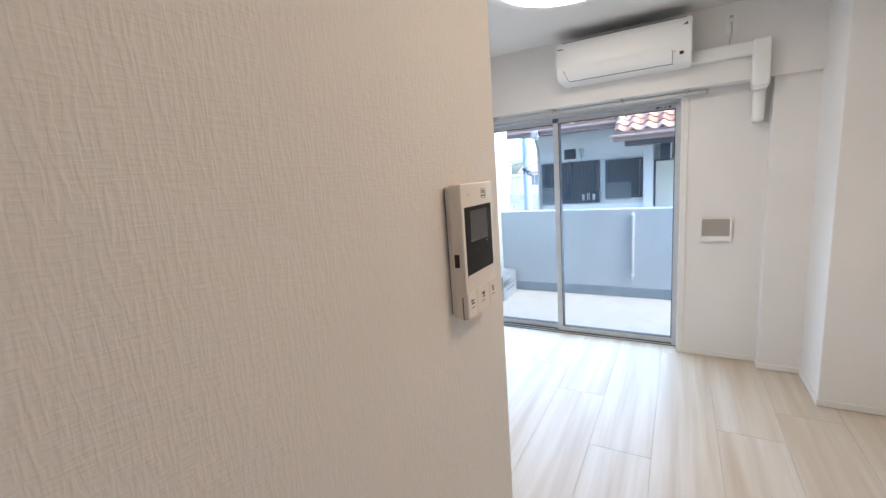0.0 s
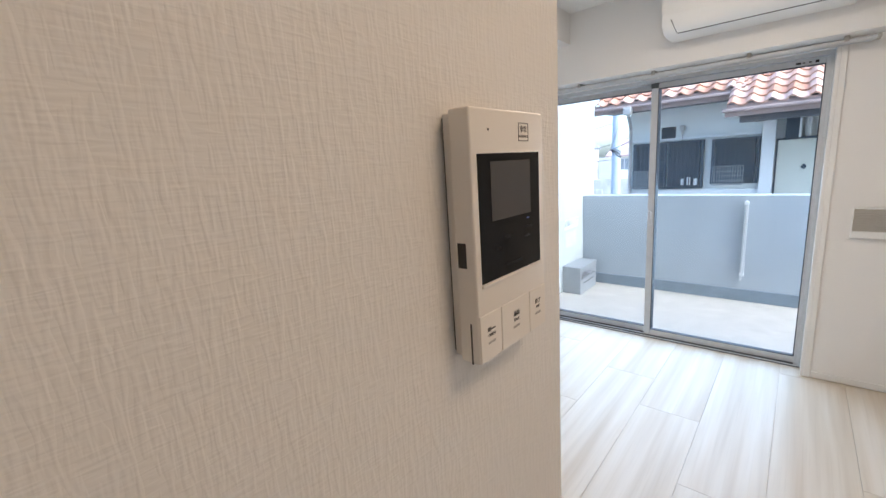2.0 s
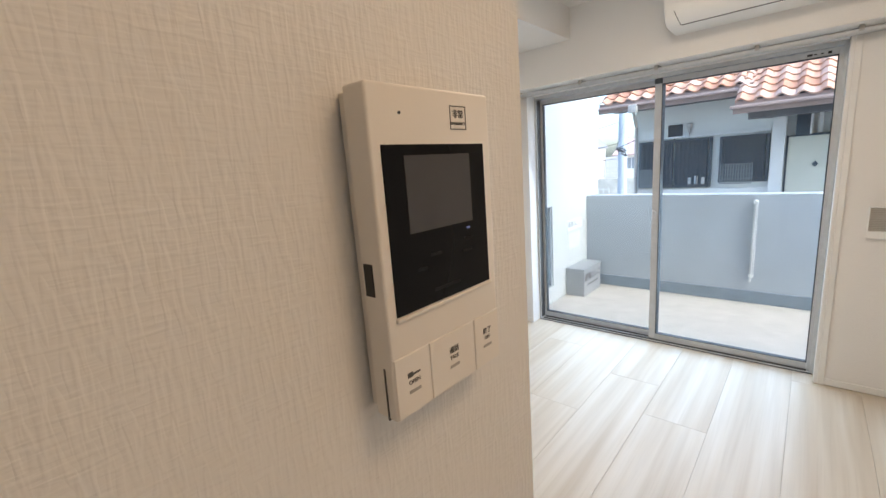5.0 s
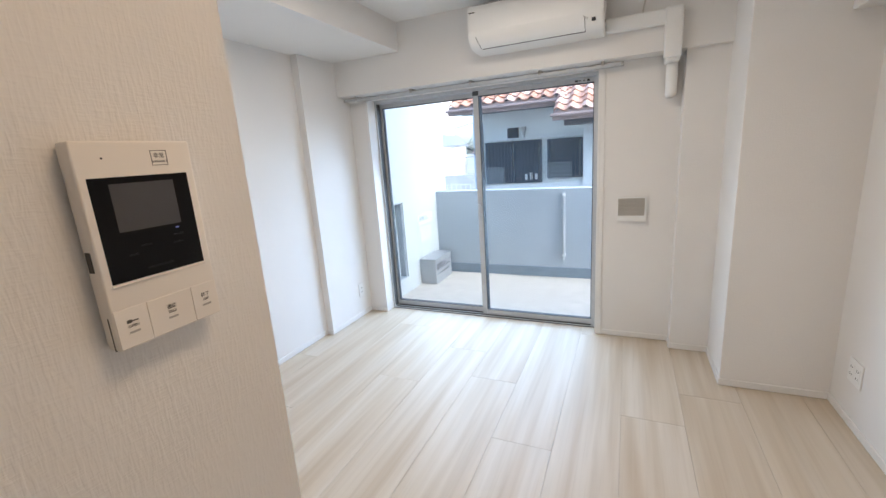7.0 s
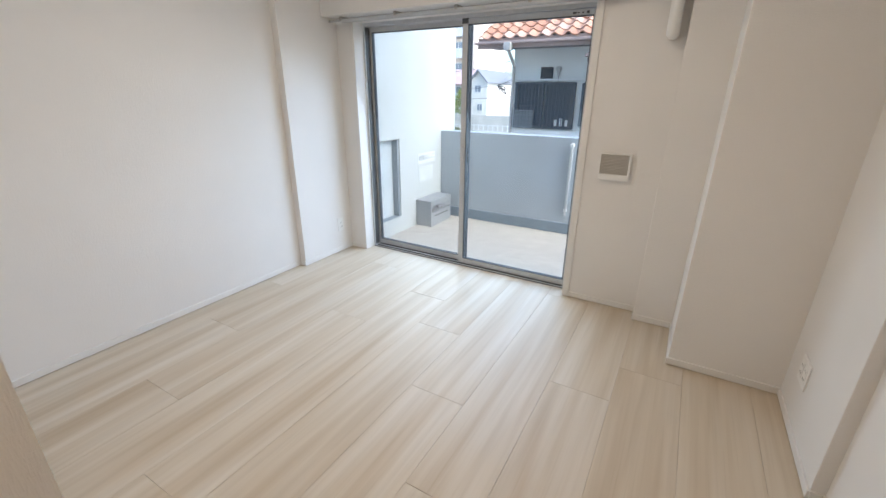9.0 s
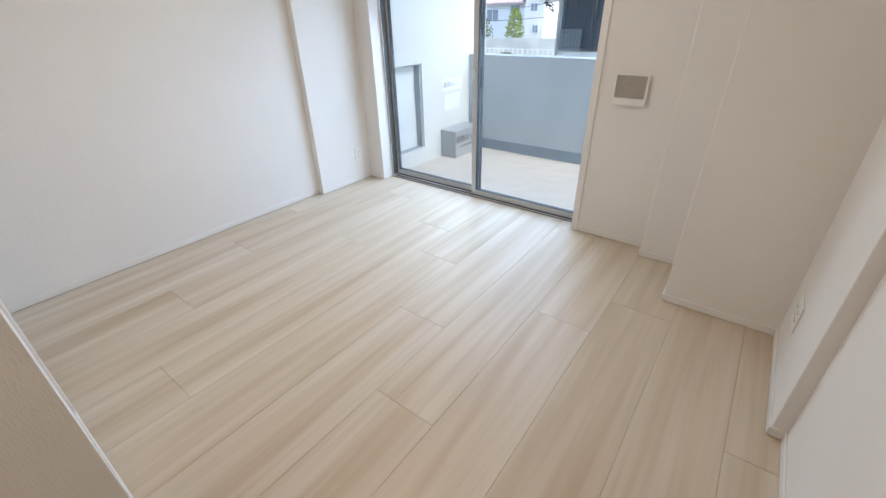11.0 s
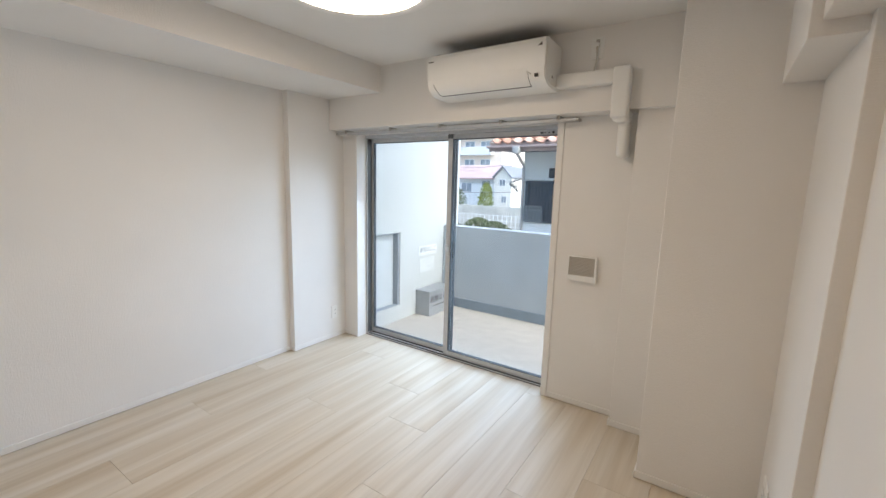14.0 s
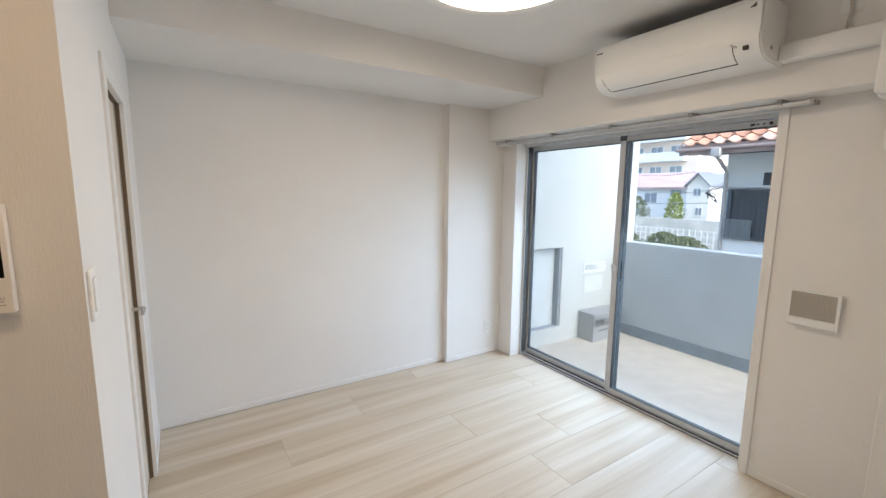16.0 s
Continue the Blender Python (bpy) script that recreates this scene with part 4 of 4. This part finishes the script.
def apartment_block():
    a = thing("apartment_building", (-36, 62, GROUND_Z), "tan apartment building with white balcony fronts", "apartment building")
    x0, x1, y = -46.0, -29.0, 62.0
    own("wall", box(x0, x1, y, y + 12, GROUND_Z, 17.5), TAN_W, a, "tan tiled wall")
    own("roof", box(x0 - 0.3, x1 + 0.3, y - 0.5, y + 12.3, 17.5, 18.2), STUCCO_W, a)
    for f in range(7):
        z = GROUND_Z + 0.6 + 2.9 * f
        own("balcony", box(x0, x1 - 1.2, y - 1.4, y - 0.002, z - 0.2, z + 1.1), STUCCO_W, a, "white balcony front")
        for k in range(5):
            xx = x0 + 1.2 + 3.0 * k
            w = own("window", box(xx, xx + 1.9, y - 0.04, y + 0.05, z + 0.15, z + 2.1), STUCCO_W, a)
            own("pane", box(xx + 0.1, xx + 0.9, y - 0.06, y - 0.03, z + 0.25, z + 2.0), PANE_F, w)
            own("pane", box(xx + 1.0, xx + 1.8, y - 0.06, y - 0.03, z + 0.25, z + 2.0), PANE_F, w)


apartment_block()


def tree(x, y, z0, height, width, leaf, label, seed, trunk=0.3):
    rnd = random.Random(seed)
    t = thing("tree", (x, y, z0), label, "tree", "garden trees and shrubs")
    tb = rod((0, 0, 0), (0, 0, height * 0.8), 0.09, 8, 0.03)
    for k in range(7):
        a = rnd.uniform(0, 6.28)
        zz = height * (trunk + 0.07 * k)
        add_rod(tb, (0, 0, zz), (math.cos(a) * width * 0.35, math.sin(a) * width * 0.35, zz + height * 0.1), 0.03, 6, 0.012)
    part("trunk", tb, BARK, t)
    verts, faces = [], []
    for k in range(900):
        u = rnd.uniform(trunk, 1.0)
        w = width / 2 * math.sin(math.pi * min(1, (u - trunk) / (1 - trunk) * 0.85 + 0.12)) ** 0.7 * rnd.uniform(0.5, 1.12)
        a = rnd.uniform(0, 6.283)
        c = Vector((w * math.cos(a), w * math.sin(a), height * u))
        q = Euler((rnd.uniform(0, 6.28), rnd.uniform(0, 6.28), 0)).to_matrix()
        n = len(verts)
        for p in ((-0.12, 0, 0), (0, 0.06, 0.02), (0.12, 0, 0), (0, -0.06, 0.02)):
            verts.append(c + q @ Vector(p))
        faces.append((n, n + 1, n + 2, n + 3))
    me = bpy.data.meshes.new("crown")
    me.from_pydata(verts, [], faces)
    me.materials.append(leaf)
    ob = new("crown", me)
    ob.parent = t
    return t


tree(-18.35, 37.5, GROUND_Z, 4.6, 1.5, LEAFY, "yellow-green upright garden tree", 1)
tree(-23.0, 39.0, GROUND_Z, 4.2, 2.6, LEAF_D, "bare dark garden tree with thin leaves", 2)
tree(-16.6, 33.0, GROUND_Z, 1.5, 2.6, LEAF_D, "low dark garden shrub", 3, 0.1)
tree(-19.6, 32.0, GROUND_Z, 1.5, 2.8, LEAF_D, "low dark garden shrub", 4, 0.1)
tree(-14.0, 31.0, GROUND_Z, 1.5, 2.6, LEAF_D, "low dark garden shrub", 5, 0.1)


def street_fence():
    f = thing("fence", (-20, 35, GROUND_Z), "white metal garden fence by the road", "fence")
    for k in range(34):
        x = -27 + 0.45 * k
        own("post", box(x - 0.022, x + 0.022, 35.0, 35.05, GROUND_Z, -1.3), STUCCO_W, f)
    for z in (-1.35, -1.8, -2.3):
        own("rail", box(-27.0, -12.1, 34.97, 35.0, z - 0.022, z + 0.022), STUCCO_W, f)
    w = thing("garden_wall", (-20, 36.5, GROUND_Z), "cream concrete garden wall", "garden wall")
    own("wall", box(-28, -10, 36.5, 36.7, GROUND_Z, -0.6), plain("stained_block_wall", (0.50, 0.48, 0.42), 0.9, vary=0.2, scale=0.8), w)


street_fence()


def utility_pole(x, y, top, label):
    p = thing("utility_pole", (x, y, GROUND_Z), label, "utility pole", "utility poles")
    part("pole", rod((0, 0, 0), (0, 0, top - GROUND_Z), 0.21, 16, 0.16), CONC, p, "", True)
    for z in (top - 0.7 - GROUND_Z, top - 1.5 - GROUND_Z):
        part("crossarm", box(-0.9, 0.9, -0.06, 0.06, z, z + 0.1), GRILLE, p)
    part("transformer", rod((0.35, 0, top - 3.2 - GROUND_Z), (0.35, 0, top - 2.4 - GROUND_Z), 0.2, 16), GREY_PL, p)


utility_pole(-6.2, 20.0, 7.0, "grey concrete utility pole beside the house")
utility_pole(-21.5, 34.0, 7.5, "grey concrete utility pole by the road")


def wires():
    w = thing("overhead_wires", (-14, 27, 3), "black overhead wires between the poles", "wires")
    for a, b, sag in (((-21.5, 34, 6.8), (-6.2, 20, 6.3), 0.7), ((-21.5, 34, 3.4), (-6.2, 20, 2.8), 0.5), ((-21.5, 34, 2.4), (-6.2, 20, 1.9), 0.6), ((-40, 38, 2.6), (-6.2, 20, 1.2), 0.9)):
        bm = bmesh.new()
        pts = [Vector(a).lerp(Vector(b), k / 14) - Vector((0, 0, sag * 4 * (k / 14) * (1 - k / 14))) for k in range(15)]
        for p, q in zip(pts, pts[1:]):
            add_rod(bm, p, q, 0.012, 5)
        own("wire", bm, BLACK, w)
    knot = bmesh.new()
    for k in range(9):
        u = k * 0.7
        p = Vector((-2.98 + 0.10 * math.cos(u * 2.1), 10.1 + 0.05 * math.sin(u), 1.44 + 0.07 * math.sin(u * 1.7)))
        q = Vector((-2.98 + 0.12 * math.cos(u * 2.1 + 1.3), 10.1, 1.42 + 0.09 * math.sin(u * 1.7 + 1.0)))
        add_rod(knot, p, q, 0.012, 5)
    add_rod(knot, (-3.10, 10.1, 1.50), (-2.57, 9.78, 1.66), 0.008, 5)
    add_rod(knot, (-3.10, 10.1, 1.50), (-6.1, 19.9, 2.6), 0.010, 5)
    own("cable_loop", knot, BLACK, w, "dark tangle of looped cable")


wires()

# ---- floor boards ----
FLOOR_OB = bpy.data.objects["floor"]
ENDS = {-6: 2.7, -5: 2.13, -4: 1.60, -3: 2.62, -2: 1.30, -1: 2.78, 0: 2.255, 1: 1.78, 2: 2.64, 3: 2.94, 4: 1.35, 5: 2.3}
for k in range(-7, 6):
    x0, x1 = 0.155 + 0.297 * (k - 1), 0.155 + 0.297 * k
    x0, x1 = max(x0, XL - 0.02), min(x1, XR2 + 0.02)
    if x1 - x0 < 0.02:
        continue
    y = ENDS.get(k, 2.0) - 1.818 * 3
    while y < 3.74:
        a, b = max(y, BACK - 0.02), min(y + 1.818, 3.743)
        y += 1.818
        if b - a < 0.03:
            continue
        ob = new("floor_board", mesh_of(box(x0 + 0.0005, x1 - 0.0005, a + 0.0006, b - 0.0006, -0.0099, 0.0, 0.0006, 1), "floor_board", FLOOR))
        ob.parent = FLOOR_OB
